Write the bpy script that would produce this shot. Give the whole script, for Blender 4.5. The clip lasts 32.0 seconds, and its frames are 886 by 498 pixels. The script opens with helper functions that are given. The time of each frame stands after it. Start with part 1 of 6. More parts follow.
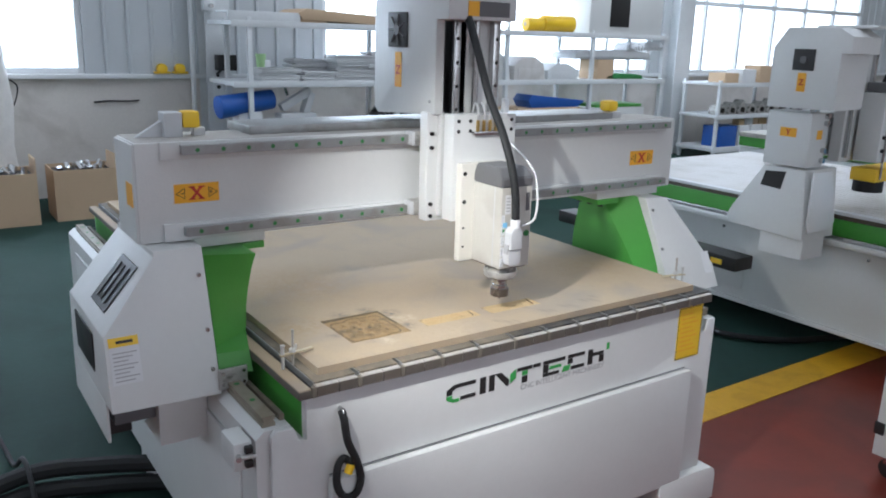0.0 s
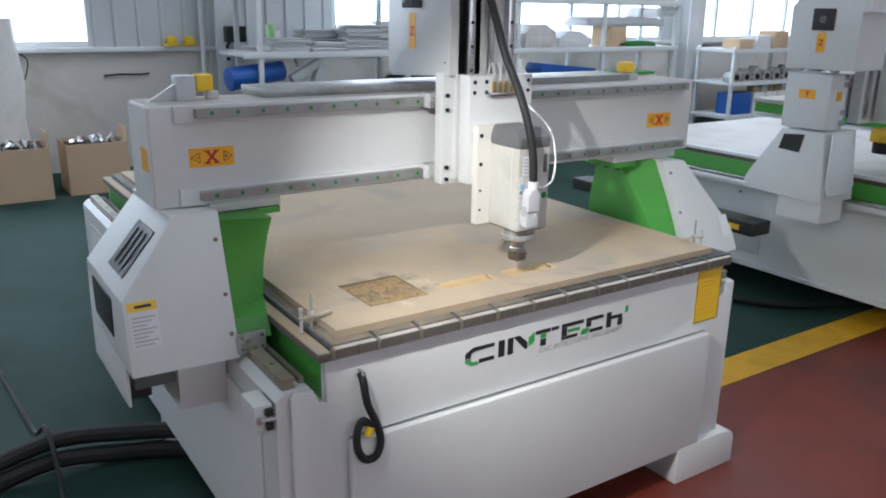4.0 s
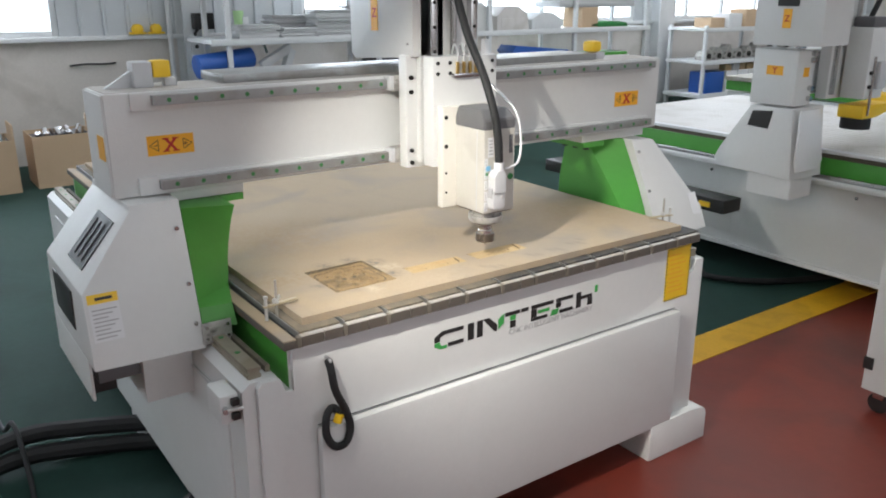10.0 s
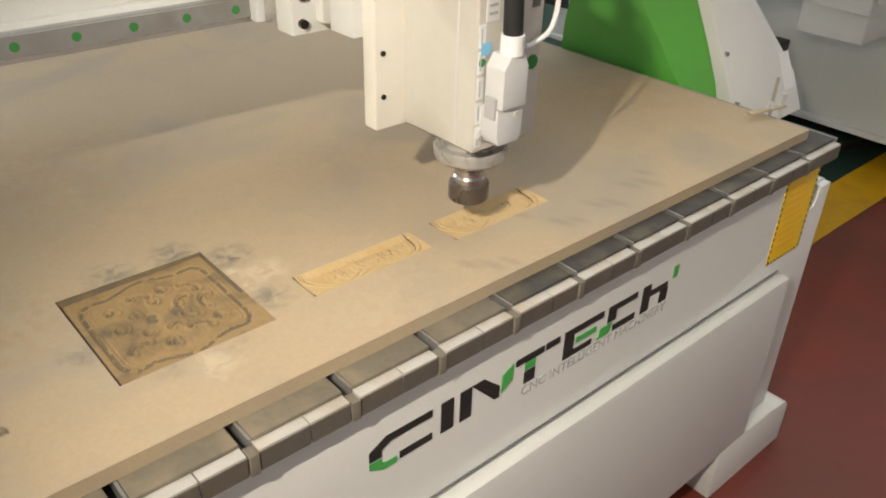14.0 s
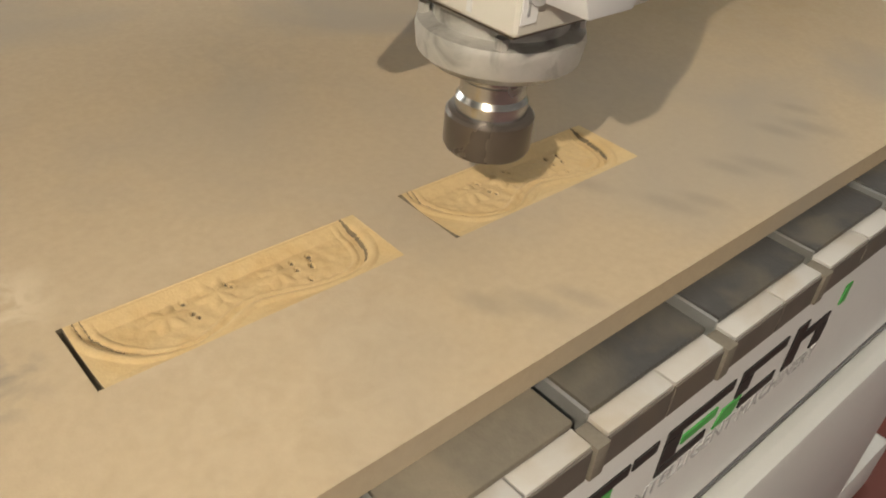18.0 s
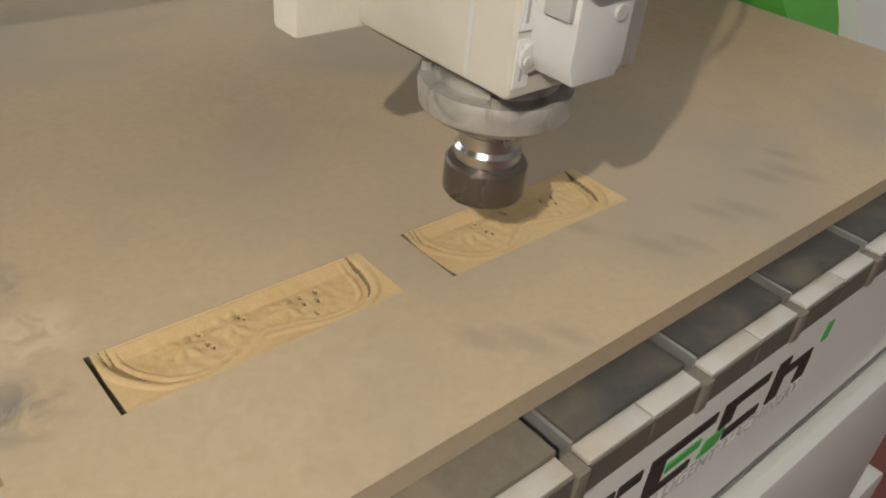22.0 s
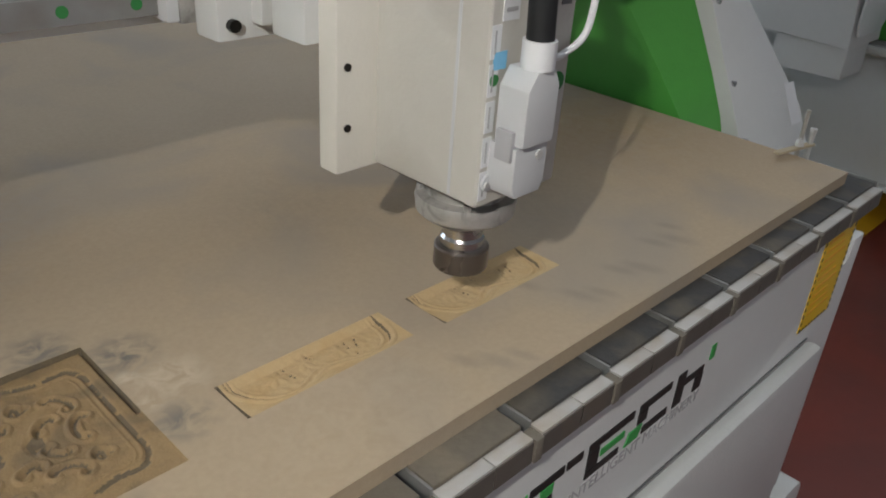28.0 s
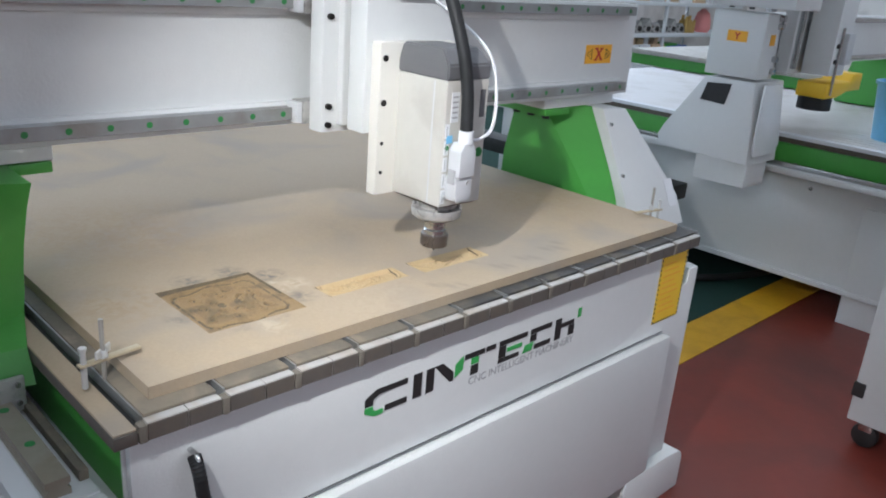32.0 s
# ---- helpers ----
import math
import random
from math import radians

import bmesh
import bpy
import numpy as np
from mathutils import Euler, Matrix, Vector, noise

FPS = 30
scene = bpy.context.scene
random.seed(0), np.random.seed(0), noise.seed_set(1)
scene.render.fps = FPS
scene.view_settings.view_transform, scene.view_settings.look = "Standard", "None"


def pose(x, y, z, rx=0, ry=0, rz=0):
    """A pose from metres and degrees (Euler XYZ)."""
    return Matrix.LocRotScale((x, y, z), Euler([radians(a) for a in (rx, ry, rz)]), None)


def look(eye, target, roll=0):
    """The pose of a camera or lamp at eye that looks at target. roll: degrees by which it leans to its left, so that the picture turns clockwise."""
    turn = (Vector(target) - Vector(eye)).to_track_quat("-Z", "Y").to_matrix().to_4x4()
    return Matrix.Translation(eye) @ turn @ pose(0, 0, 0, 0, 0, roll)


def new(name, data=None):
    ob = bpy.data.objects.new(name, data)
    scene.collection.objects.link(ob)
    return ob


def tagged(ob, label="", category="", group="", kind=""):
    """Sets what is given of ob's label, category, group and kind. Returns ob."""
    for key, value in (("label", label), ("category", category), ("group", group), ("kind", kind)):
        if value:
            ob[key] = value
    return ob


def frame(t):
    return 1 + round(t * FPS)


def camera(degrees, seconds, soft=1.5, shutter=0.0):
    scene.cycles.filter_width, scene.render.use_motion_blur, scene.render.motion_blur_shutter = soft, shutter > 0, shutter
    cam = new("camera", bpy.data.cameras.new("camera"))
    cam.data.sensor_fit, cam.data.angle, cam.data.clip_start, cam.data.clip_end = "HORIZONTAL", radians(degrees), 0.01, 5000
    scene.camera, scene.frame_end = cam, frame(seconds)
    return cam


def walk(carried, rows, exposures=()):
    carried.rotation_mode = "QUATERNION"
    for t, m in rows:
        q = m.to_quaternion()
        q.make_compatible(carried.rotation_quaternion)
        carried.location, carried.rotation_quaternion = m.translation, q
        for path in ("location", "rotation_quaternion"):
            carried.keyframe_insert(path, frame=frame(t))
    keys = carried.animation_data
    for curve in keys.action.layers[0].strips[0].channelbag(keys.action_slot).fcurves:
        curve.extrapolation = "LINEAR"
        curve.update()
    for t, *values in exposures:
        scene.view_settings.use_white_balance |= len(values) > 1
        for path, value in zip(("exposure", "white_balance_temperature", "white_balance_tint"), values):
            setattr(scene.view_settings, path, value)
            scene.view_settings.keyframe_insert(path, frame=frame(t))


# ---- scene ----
cam = camera(57.8, 32.0, soft=1.9)
PATH = [
    (0, (-0.684, -1.468, 1.471), (0.412, 0.125, 0.96), 1.7),
    (0.5, (-0.687, -1.46, 1.46), (0.417, 0.124, 0.937), 1.5),
    (1, (-0.69, -1.458, 1.456), (0.409, 0.122, 0.913), 1.3),
    (1.5, (-0.693, -1.456, 1.449), (0.399, 0.124, 0.894), 1.3),
    (2, (-0.695, -1.454, 1.447), (0.38, 0.134, 0.877), 1.1),
    (2.5, (-0.694, -1.45, 1.44), (0.374, 0.139, 0.861), 1.1),
    (4.5, (-0.689, -1.456, 1.44), (0.375, 0.137, 0.867), 0.9),
    (5, (-0.676, -1.463, 1.435), (0.401, 0.118, 0.852), 0.6),
    (5.5, (-0.675, -1.462, 1.434), (0.406, 0.113, 0.843), 0.7),
    (6, (-0.674, -1.469, 1.433), (0.403, 0.106, 0.834), 0.4),
    (6.5, (-0.667, -1.476, 1.431), (0.41, 0.096, 0.824), 0.3),
    (7, (-0.667, -1.478, 1.432), (0.414, 0.093, 0.83), 0.2),
    (7.5, (-0.673, -1.477, 1.434), (0.396, 0.103, 0.835), 0.4),
    (8, (-0.675, -1.471, 1.437), (0.396, 0.109, 0.84), 0.1),
    (8.5, (-0.671, -1.46, 1.436), (0.407, 0.117, 0.842), 0.1),
    (9, (-0.668, -1.457, 1.438), (0.413, 0.119, 0.846), 0.0),
    (9.5, (-0.66, -1.46, 1.437), (0.433, 0.111, 0.855), -0.0),
    (10, (-0.657, -1.459, 1.431), (0.443, 0.096, 0.822), -0.0),
    (10.5, (-0.639, -1.466, 1.424), (0.468, 0.074, 0.789), -0.7),
    (11, (-0.588, -1.453, 1.409), (0.533, 0.068, 0.755), -1.2),
    (11.5, (-0.51, -1.394, 1.393), (0.577, 0.133, 0.695), -1.6),
    (12, (-0.437, -1.183, 1.37), (0.725, 0.243, 0.587), -0.4),
    (12.5, (-0.376, -0.962, 1.363), (0.854, 0.378, 0.531), 0.2),
    (13, (-0.241, -0.773, 1.318), (0.951, 0.552, 0.411), -0.2),
    (13.5, (-0.101, -0.634, 1.294), (1.046, 0.687, 0.325), 1.1),
    (14, (0.002, -0.493, 1.262), (1.144, 0.782, 0.228), 1.7),
    (14.5, (0.088, -0.348, 1.237), (1.248, 0.817, 0.097), 2.4),
    (15, (0.119, -0.279, 1.191), (1.322, 0.824, 0.036), 3.7),
    (15.5, (0.168, -0.243, 1.166), (1.357, 0.858, -0.005), 4.6),
    (17.5, (0.324, -0.143, 1.005), (1.482, 0.969, -0.188), 5.4),
    (18, (0.319, -0.124, 1.02), (1.458, 1.024, -0.156), 5.7),
    (18.5, (0.319, -0.125, 1.029), (1.458, 1.046, -0.124), 6.4),
    (19, (0.321, -0.124, 1.032), (1.458, 1.045, -0.126), 6.6),
    (19.5, (0.323, -0.129, 1.035), (1.462, 1.039, -0.122), 6.7),
    (20, (0.322, -0.134, 1.037), (1.456, 1.039, -0.12), 6.3),
    (20.5, (0.316, -0.135, 1.039), (1.456, 1.04, -0.111), 6.6),
    (21, (0.313, -0.138, 1.041), (1.452, 1.044, -0.102), 6.5),
    (21.5, (0.311, -0.142, 1.043), (1.448, 1.045, -0.095), 6.2),
    (22, (0.307, -0.143, 1.048), (1.45, 1.045, -0.085), 6.1),
    (22.5, (0.307, -0.146, 1.05), (1.454, 1.046, -0.074), 5.9),
    (23, (0.31, -0.149, 1.053), (1.458, 1.047, -0.065), 5.6),
    (23.5, (0.311, -0.148, 1.056), (1.46, 1.047, -0.064), 5.4),
    (24, (0.312, -0.147, 1.056), (1.46, 1.049, -0.063), 5.3),
    (24.5, (0.313, -0.146, 1.055), (1.463, 1.047, -0.065), 5.2),
    (26.5, (0.298, -0.151, 1.066), (1.468, 1.029, -0.048), 5.3),
    (27, (0.286, -0.158, 1.07), (1.474, 1.017, -0.031), 5.1),
    (27.5, (0.25, -0.184, 1.097), (1.483, 0.995, 0.053), 5.0),
    (28, (0.139, -0.274, 1.164), (1.422, 0.926, 0.208), 4.0),
    (28.5, (0.051, -0.4, 1.199), (1.298, 0.87, 0.286), 3.8),
    (29, (-0.042, -0.551, 1.224), (1.161, 0.781, 0.341), 3.1),
    (29.5, (-0.132, -0.636, 1.253), (1.131, 0.679, 0.43), 3.5),
    (30, (-0.248, -0.731, 1.279), (1.061, 0.576, 0.517), 3.9),
    (30.5, (-0.305, -0.787, 1.284), (1.035, 0.521, 0.581), 4.2),
    (31, (-0.334, -0.813, 1.291), (1.027, 0.489, 0.619), 4.9),
    (31.5, (-0.346, -0.825, 1.29), (1.002, 0.492, 0.622), 5.0),
    (32, (-0.349, -0.83, 1.285), (0.99, 0.494, 0.612), 4.6),
]
walk(cam, [(t, look(eye, target, roll)) for t, eye, target, roll in PATH],
     exposures=[(0, 0.08, 5800, 10), (6, 0.07, 6000, 10), (9, 0.2, 6300, 10), (11, 0.28, 6450, 10), (13, 0.1, 7000, 10), (15, -0.18, 7500, 10), (18, -0.28, 7600, 10),
                (20, -0.38, 7250, 10), (22, -0.56, 7050, 10), (24, -0.6, 7000, 10), (27, -0.66, 6950, 10), (28, -0.93, 6200, 10), (29, -1.25, 5550, 10), (30, -0.4, 5450, 10), (32, 0.05, 5650, 10)])

# ---- world and light ----
world = bpy.data.worlds.new("world")
scene.world = world
world.use_nodes = True
wn = world.node_tree
sky = wn.nodes.new("ShaderNodeTexSky")
sky.sky_type, sky.sun_disc = "NISHITA", False
sky.sun_elevation, sky.sun_rotation = radians(40), radians(215)
wn.nodes["Background"].inputs["Strength"].default_value = 0.12
wn.links.new(sky.outputs["Color"], wn.nodes["Background"].inputs["Color"])


def area_lamp(name, eye, target, sx, sy, power, colour):
    data = bpy.data.lights.new(name, "AREA")
    data.shape, data.size, data.size_y, data.energy, data.color = "RECTANGLE", sx, sy, power, colour
    ob = new(name, data)
    ob.matrix_world = look(eye, target)
    return ob


# unseen fixed spot in place of a small lamp carried beside the camera
lamp = bpy.data.lights.new("camera_lamp_standin", "SPOT")
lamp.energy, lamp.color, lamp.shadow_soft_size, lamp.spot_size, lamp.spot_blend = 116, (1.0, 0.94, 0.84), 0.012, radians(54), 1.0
new("camera_lamp_standin", lamp).matrix_world = look((-0.49, -0.44, 1.70), (0.66, 0.13, 0.76))
# daylight through the back windows of the hall
area_lamp("window_and_fill_light", (2.5, 6.9, 2.3), (2.5, 2.0, 0.6), 9.0, 1.6, 190, (0.86, 0.93, 1.0))
# two added fills at the closed west and south walls, which have no windows
area_lamp("window_and_fill_light", (-8.6, 2.0, 2.4), (0.0, 2.0, 0.6), 6.0, 1.8, 130, (0.88, 0.94, 1.0))
area_lamp("window_and_fill_light", (0.6, -6.6, 2.8), (0.6, 0.0, 0.9), 9.0, 2.2, 84, (0.95, 0.97, 1.0))
# added fills below the closed roof, with no lamp or skylight built there
area_lamp("overhead_fill", (4.0, 0.6, 6.2), (4.0, 0.6, 0.0), 13.0, 10.0, 260, (0.95, 0.98, 1.0))
area_lamp("overhead_fill", (6.5, 3.2, 6.2), (6.5, 3.2, 0.0), 6.0, 4.0, 300, (0.95, 0.98, 1.0))

# ---- materials ----


def material(name, colour, rough=0.5, metal=0.0, vary=0.08, scale=6.0, bump=0.0, bump_scale=60.0, dirt=None, dirt_scale=2.0,
             dirt_amount=0.35, grain=None, glow=0.0, coat=0.0):
    """A painted or raw surface: base colour with fine grain, broad stains, uneven gloss and fine relief."""
    m = bpy.data.materials.new(name)
    m.use_nodes = True
    n, l = m.node_tree.nodes, m.node_tree.links
    b = n["Principled BSDF"]
    co = n.new("ShaderNodeTexCoord")
    src = co.outputs["Object"]
    if grain:
        mp = n.new("ShaderNodeMapping")
        mp.inputs["Scale"].default_value = grain
        l.new(src, mp.inputs["Vector"])
        src = mp.outputs["Vector"]
    fine = n.new("ShaderNodeTexNoise")
    fine.inputs["Scale"].default_value, fine.inputs["Detail"].default_value = scale * 9, 6
    broad = n.new("ShaderNodeTexNoise")
    broad.inputs["Scale"].default_value, broad.inputs["Detail"].default_value = dirt_scale, 5
    broad.inputs["Distortion"].default_value = 0.6
    l.new(src, fine.inputs["Vector"]), l.new(co.outputs["Object"], broad.inputs["Vector"])
    lo = [c * (1 - vary) for c in colour]
    hi = [min(1, c * (1 + vary)) for c in colour]
    ramp = n.new("ShaderNodeMix")
    ramp.data_type = "RGBA"
    ramp.inputs["A"].default_value, ramp.inputs["B"].default_value = (*lo, 1), (*hi, 1)
    l.new(fine.outputs["Fac"], ramp.inputs["Factor"])
    out = ramp.outputs["Result"]
    rnd = n.new("ShaderNodeMapRange")
    rnd.inputs["From Min"].default_value, rnd.inputs["From Max"].default_value = 0.48, 0.72
    rnd.inputs["To Min"].default_value, rnd.inputs["To Max"].default_value = 0.0, dirt_amount
    l.new(broad.outputs["Fac"], rnd.inputs["Value"])
    mix = n.new("ShaderNodeMix")
    mix.data_type = "RGBA"
    mix.inputs["B"].default_value = (*(dirt or [c * 0.7 for c in colour]), 1)
    l.new(rnd.outputs["Result"], mix.inputs["Factor"]), l.new(out, mix.inputs["A"])
    l.new(mix.outputs["Result"], b.inputs["Base Color"])
    rr = n.new("ShaderNodeMapRange")
    rr.inputs["To Min"].default_value, rr.inputs["To Max"].default_value = max(0.03, rough - 0.1), min(1, rough + 0.12)
    l.new(broad.outputs["Fac"], rr.inputs["Value"]), l.new(rr.outputs["Result"], b.inputs["Roughness"])
    b.inputs["Metallic"].default_value = metal
    b.inputs["Coat Weight"].default_value = coat
    if bump:
        bn = n.new("ShaderNodeTexNoise")
        bn.inputs["Scale"].default_value, bn.inputs["Detail"].default_value = bump_scale, 4
        l.new(src, bn.inputs["Vector"])
        bp = n.new("ShaderNodeBump")
        bp.inputs["Strength"].default_value, bp.inputs["Distance"].default_value = bump, 0.002
        l.new(bn.outputs["Fac"], bp.inputs["Height"]), l.new(bp.outputs["Normal"], b.inputs["Normal"])
    if glow:
        b.inputs["Emission Color"].default_value, b.inputs["Emission Strength"].default_value = (*colour, 1), glow
    return m


WHITE = material("white_paint", (0.66, 0.67, 0.66), 0.42, vary=0.03, dirt=(0.5, 0.5, 0.48), dirt_amount=0.25, bump=0.25, bump_scale=220)
WARMW = material("warm_white_paint", (0.68, 0.66, 0.6), 0.4, vary=0.03, dirt=(0.5, 0.46, 0.38), dirt_amount=0.3, bump=0.2, bump_scale=240)
GREEN = material("green_paint", (0.075, 0.33, 0.045), 0.38, vary=0.06, dirt=(0.06, 0.2, 0.04), dirt_amount=0.4, bump=0.25, bump_scale=200)
DGREEN = material("dark_green_paint", (0.03, 0.2, 0.05), 0.45, vary=0.08)
MDF = material("fibreboard", (0.41, 0.32, 0.215), 0.75, vary=0.1, scale=22, dirt=(0.32, 0.275, 0.225), dirt_scale=4.2, dirt_amount=0.85, bump=0.08, bump_scale=500)
MDFPOCKET = material("dark_cut_fibreboard", (0.30, 0.205, 0.10), 0.85, vary=0.12, scale=40, dirt=(0.10, 0.08, 0.055), dirt_scale=26, dirt_amount=0.75, bump=0.5, bump_scale=700)
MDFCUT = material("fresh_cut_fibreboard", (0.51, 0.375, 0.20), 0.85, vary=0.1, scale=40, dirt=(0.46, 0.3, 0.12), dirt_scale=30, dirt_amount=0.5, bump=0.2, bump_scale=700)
# groove colour with the recess shade put in; also used for pits
CUTSHADE = material("groove_shade", (0.15, 0.115, 0.07), 0.9, vary=0.25, scale=60, dirt=(0.09, 0.08, 0.07), dirt_scale=60, dirt_amount=0.6)
SOOT = material("grey_dust", (0.12, 0.11, 0.1), 0.9, vary=0.2, scale=40)
SLAT = material("dark_table_sheet", (0.042, 0.041, 0.04), 0.5, vary=0.25, scale=14, dirt=(0.15, 0.125, 0.085), dirt_scale=22, dirt_amount=0.6, bump=0.3, bump_scale=300)
SLATDUST = material("dust_covered_table_sheet", (0.15, 0.13, 0.1), 0.7, vary=0.2, scale=14, dirt=(0.29, 0.235, 0.165), dirt_scale=14, dirt_amount=0.7, bump=0.3, bump_scale=300)
MOUTH = material("dust_filled_slot", (0.17, 0.15, 0.12), 0.8, vary=0.2, scale=40)
GREASE = material("greasy_steel", (0.12, 0.1, 0.08), 0.4, 0.3, vary=0.3, scale=30)
DUSTRAIL = material("dusty_rail_steel", (0.3, 0.27, 0.215), 0.5, 0.3, vary=0.15, dirt=(0.2, 0.16, 0.1), dirt_scale=9, dirt_amount=0.7)
TAN = material("yellowed_zinc", (0.5, 0.42, 0.28), 0.45, 0.3, vary=0.1, dirt_scale=30)
BEAMTOP = material("dusty_grey_sheet", (0.4, 0.385, 0.36), 0.7, vary=0.08, dirt=(0.3, 0.27, 0.23), dirt_scale=5, dirt_amount=0.6)
ALU = material("aluminium", (0.42, 0.4, 0.36), 0.5, 0.35, vary=0.06, dirt=(0.26, 0.22, 0.16), dirt_scale=16, dirt_amount=0.5)
RAIL = material("oily_rail_steel", (0.34, 0.35, 0.35), 0.36, 0.55, vary=0.12, dirt=(0.2, 0.17, 0.13), dirt_scale=9, dirt_amount=0.6)
PALEALU = material("pale_anodised_aluminium", (0.66, 0.64, 0.62), 0.45, 0.2, vary=0.05, dirt=(0.45, 0.42, 0.36), dirt_scale=5, dirt_amount=0.5)
ZINC = material("zinc_plated_steel", (0.66, 0.66, 0.64), 0.35, 0.4, vary=0.08, dirt_scale=30)
LIPFACE = material("dark_profile_end", (0.105, 0.093, 0.08), 0.6, vary=0.2, dirt=(0.14, 0.11, 0.08), dirt_scale=25, dirt_amount=0.5)
LIPTOP = material("bare_profile_lip", (0.52, 0.505, 0.48), 0.4, 0.25, vary=0.06, dirt=(0.38, 0.30, 0.20), dirt_scale=18, dirt_amount=0.6)
STEEL = material("steel", (0.55, 0.55, 0.55), 0.22, 1.0, vary=0.08, dirt_scale=20)
CAST = material("cast_aluminium", (0.46, 0.45, 0.425), 0.45, 0.5, vary=0.2, scale=12, dirt=(0.12, 0.115, 0.105), dirt_scale=40, dirt_amount=0.95, bump=0.4, bump_scale=160)
BLACK = material("black_plastic", (0.018, 0.018, 0.018), 0.45, vary=0.2)
RUBBER = material("black_rubber", (0.011, 0.012, 0.013), 0.62, vary=0.2, bump=0.3)
NUTST = material("brown_blackened_steel", (0.13, 0.11, 0.095), 0.28, 0.6, vary=0.2, dirt_scale=30)
MOTORW = material("greyed_white_paint", (0.54, 0.525, 0.48), 0.42, vary=0.04, dirt=(0.36, 0.34, 0.3), dirt_scale=7, dirt_amount=0.5, bump=0.2, bump_scale=240)
DARKST = material("blackened_steel", (0.03, 0.028, 0.026), 0.3, 0.7, vary=0.3)
GREYCAP = material("grey_plastic", (0.13, 0.13, 0.135), 0.5, vary=0.06)
LGREY = material("light_grey_plastic", (0.55, 0.56, 0.57), 0.5, vary=0.05)
ORANGE = material("orange_sticker", (0.85, 0.42, 0.02), 0.4, vary=0.03, dirt_amount=0.1)
YELLOW = material("yellow_sticker", (0.86, 0.55, 0.02), 0.4, vary=0.03, dirt_amount=0.15)
RED = material("red_print", (0.5, 0.03, 0.02), 0.5)
INK = material("black_print", (0.02, 0.02, 0.02), 0.5)
LOGOG = material("green_print", (0.06, 0.38, 0.09), 0.5)
# lighter than the machine's white: the light on a front face is in the colour
LITWHITE = material("lit_white_paint", (0.84, 0.86, 0.87), 0.25, vary=0.03)
PAPER = material("paper_label", (0.72, 0.73, 0.74), 0.6, vary=0.04)
GREYINK = material("grey_print", (0.4, 0.4, 0.41), 0.6)
BLUE = material("blue_plastic", (0.02, 0.1, 0.4), 0.4, vary=0.1)
LBLUE = material("light_blue_plastic", (0.2, 0.5, 0.75), 0.4, vary=0.1)
BRASS = material("brass", (0.6, 0.42, 0.15), 0.3, 1.0)
CARD = material("cardboard", (0.56, 0.41, 0.27), 0.85, vary=0.08, grain=(1, 1, 12), dirt_scale=3)
WOODB = material("pale_wood", (0.5, 0.36, 0.2), 0.7, vary=0.12, grain=(1, 10, 10))
FLOORG = material("green_floor_paint", (0.018, 0.05, 0.04), 0.75, vary=0.12, scale=3, dirt=(0.015, 0.03, 0.026), dirt_scale=1.4, dirt_amount=0.7, bump=0.2, bump_scale=20)
FLOORR = material("red_floor_paint", (0.17, 0.03, 0.019), 0.34, vary=0.1, scale=3, dirt=(0.09, 0.03, 0.025), dirt_scale=2.2, dirt_amount=0.7, bump=0.2, bump_scale=20)
FLOORG.node_tree.nodes["Principled BSDF"].inputs["Specular IOR Level"].default_value = 0.2
LINE = material("yellow_floor_paint", (0.6, 0.33, 0.01), 0.45, vary=0.1, dirt=(0.3, 0.18, 0.03), dirt_scale=8)
PLASTER = material("grey_render", (0.64, 0.61, 0.575), 0.85, vary=0.08, dirt=(0.4, 0.375, 0.34), dirt_scale=2.2, dirt_amount=0.7, bump=0.4, bump_scale=40)
SHEET = material("profiled_steel", (0.52, 0.55, 0.57), 0.4, 0.1, vary=0.04, dirt_scale=1)
FRAMEW = material("white_window_frame", (0.7, 0.72, 0.73), 0.4, vary=0.03)
GALV = material("galvanised_steel", (0.66, 0.68, 0.69), 0.5, 0.1, vary=0.08)
FOIL = material("crumpled_film", (0.76, 0.74, 0.71), 0.3, vary=0.1, bump=0.9, bump_scale=30, dirt_scale=6)
DUSTY = material("dusty_strip", (0.1, 0.085, 0.062), 0.8, vary=0.15, scale=40)
SKYBACK = material("bright_overcast", (0.9, 0.95, 1.0), 1.0, vary=0.02, dirt_amount=0.0, glow=2.4)

# ---- mesh helpers ----


def add_box(bm, x0, x1, y0, y1, z0, z1, bevel=0.0, seg=2, m=None):
    mat = Matrix.Translation(((x0 + x1) / 2, (y0 + y1) / 2, (z0 + z1) / 2)) @ Matrix.Diagonal((x1 - x0, y1 - y0, z1 - z0, 1))
    if m is not None:
        mat = m @ mat
    vs = bmesh.ops.create_cube(bm, size=1, matrix=mat)["verts"]
    if bevel:
        es = list({e for v in vs for e in v.link_edges})
        bmesh.ops.bevel(bm, geom=es, offset=bevel, segments=seg, affect="EDGES", profile=0.6)
    return bm


def box(x0, x1, y0, y1, z0, z1, bevel=0.0, seg=2, m=None):
    return add_box(bmesh.new(), x0, x1, y0, y1, z0, z1, bevel, seg, m)


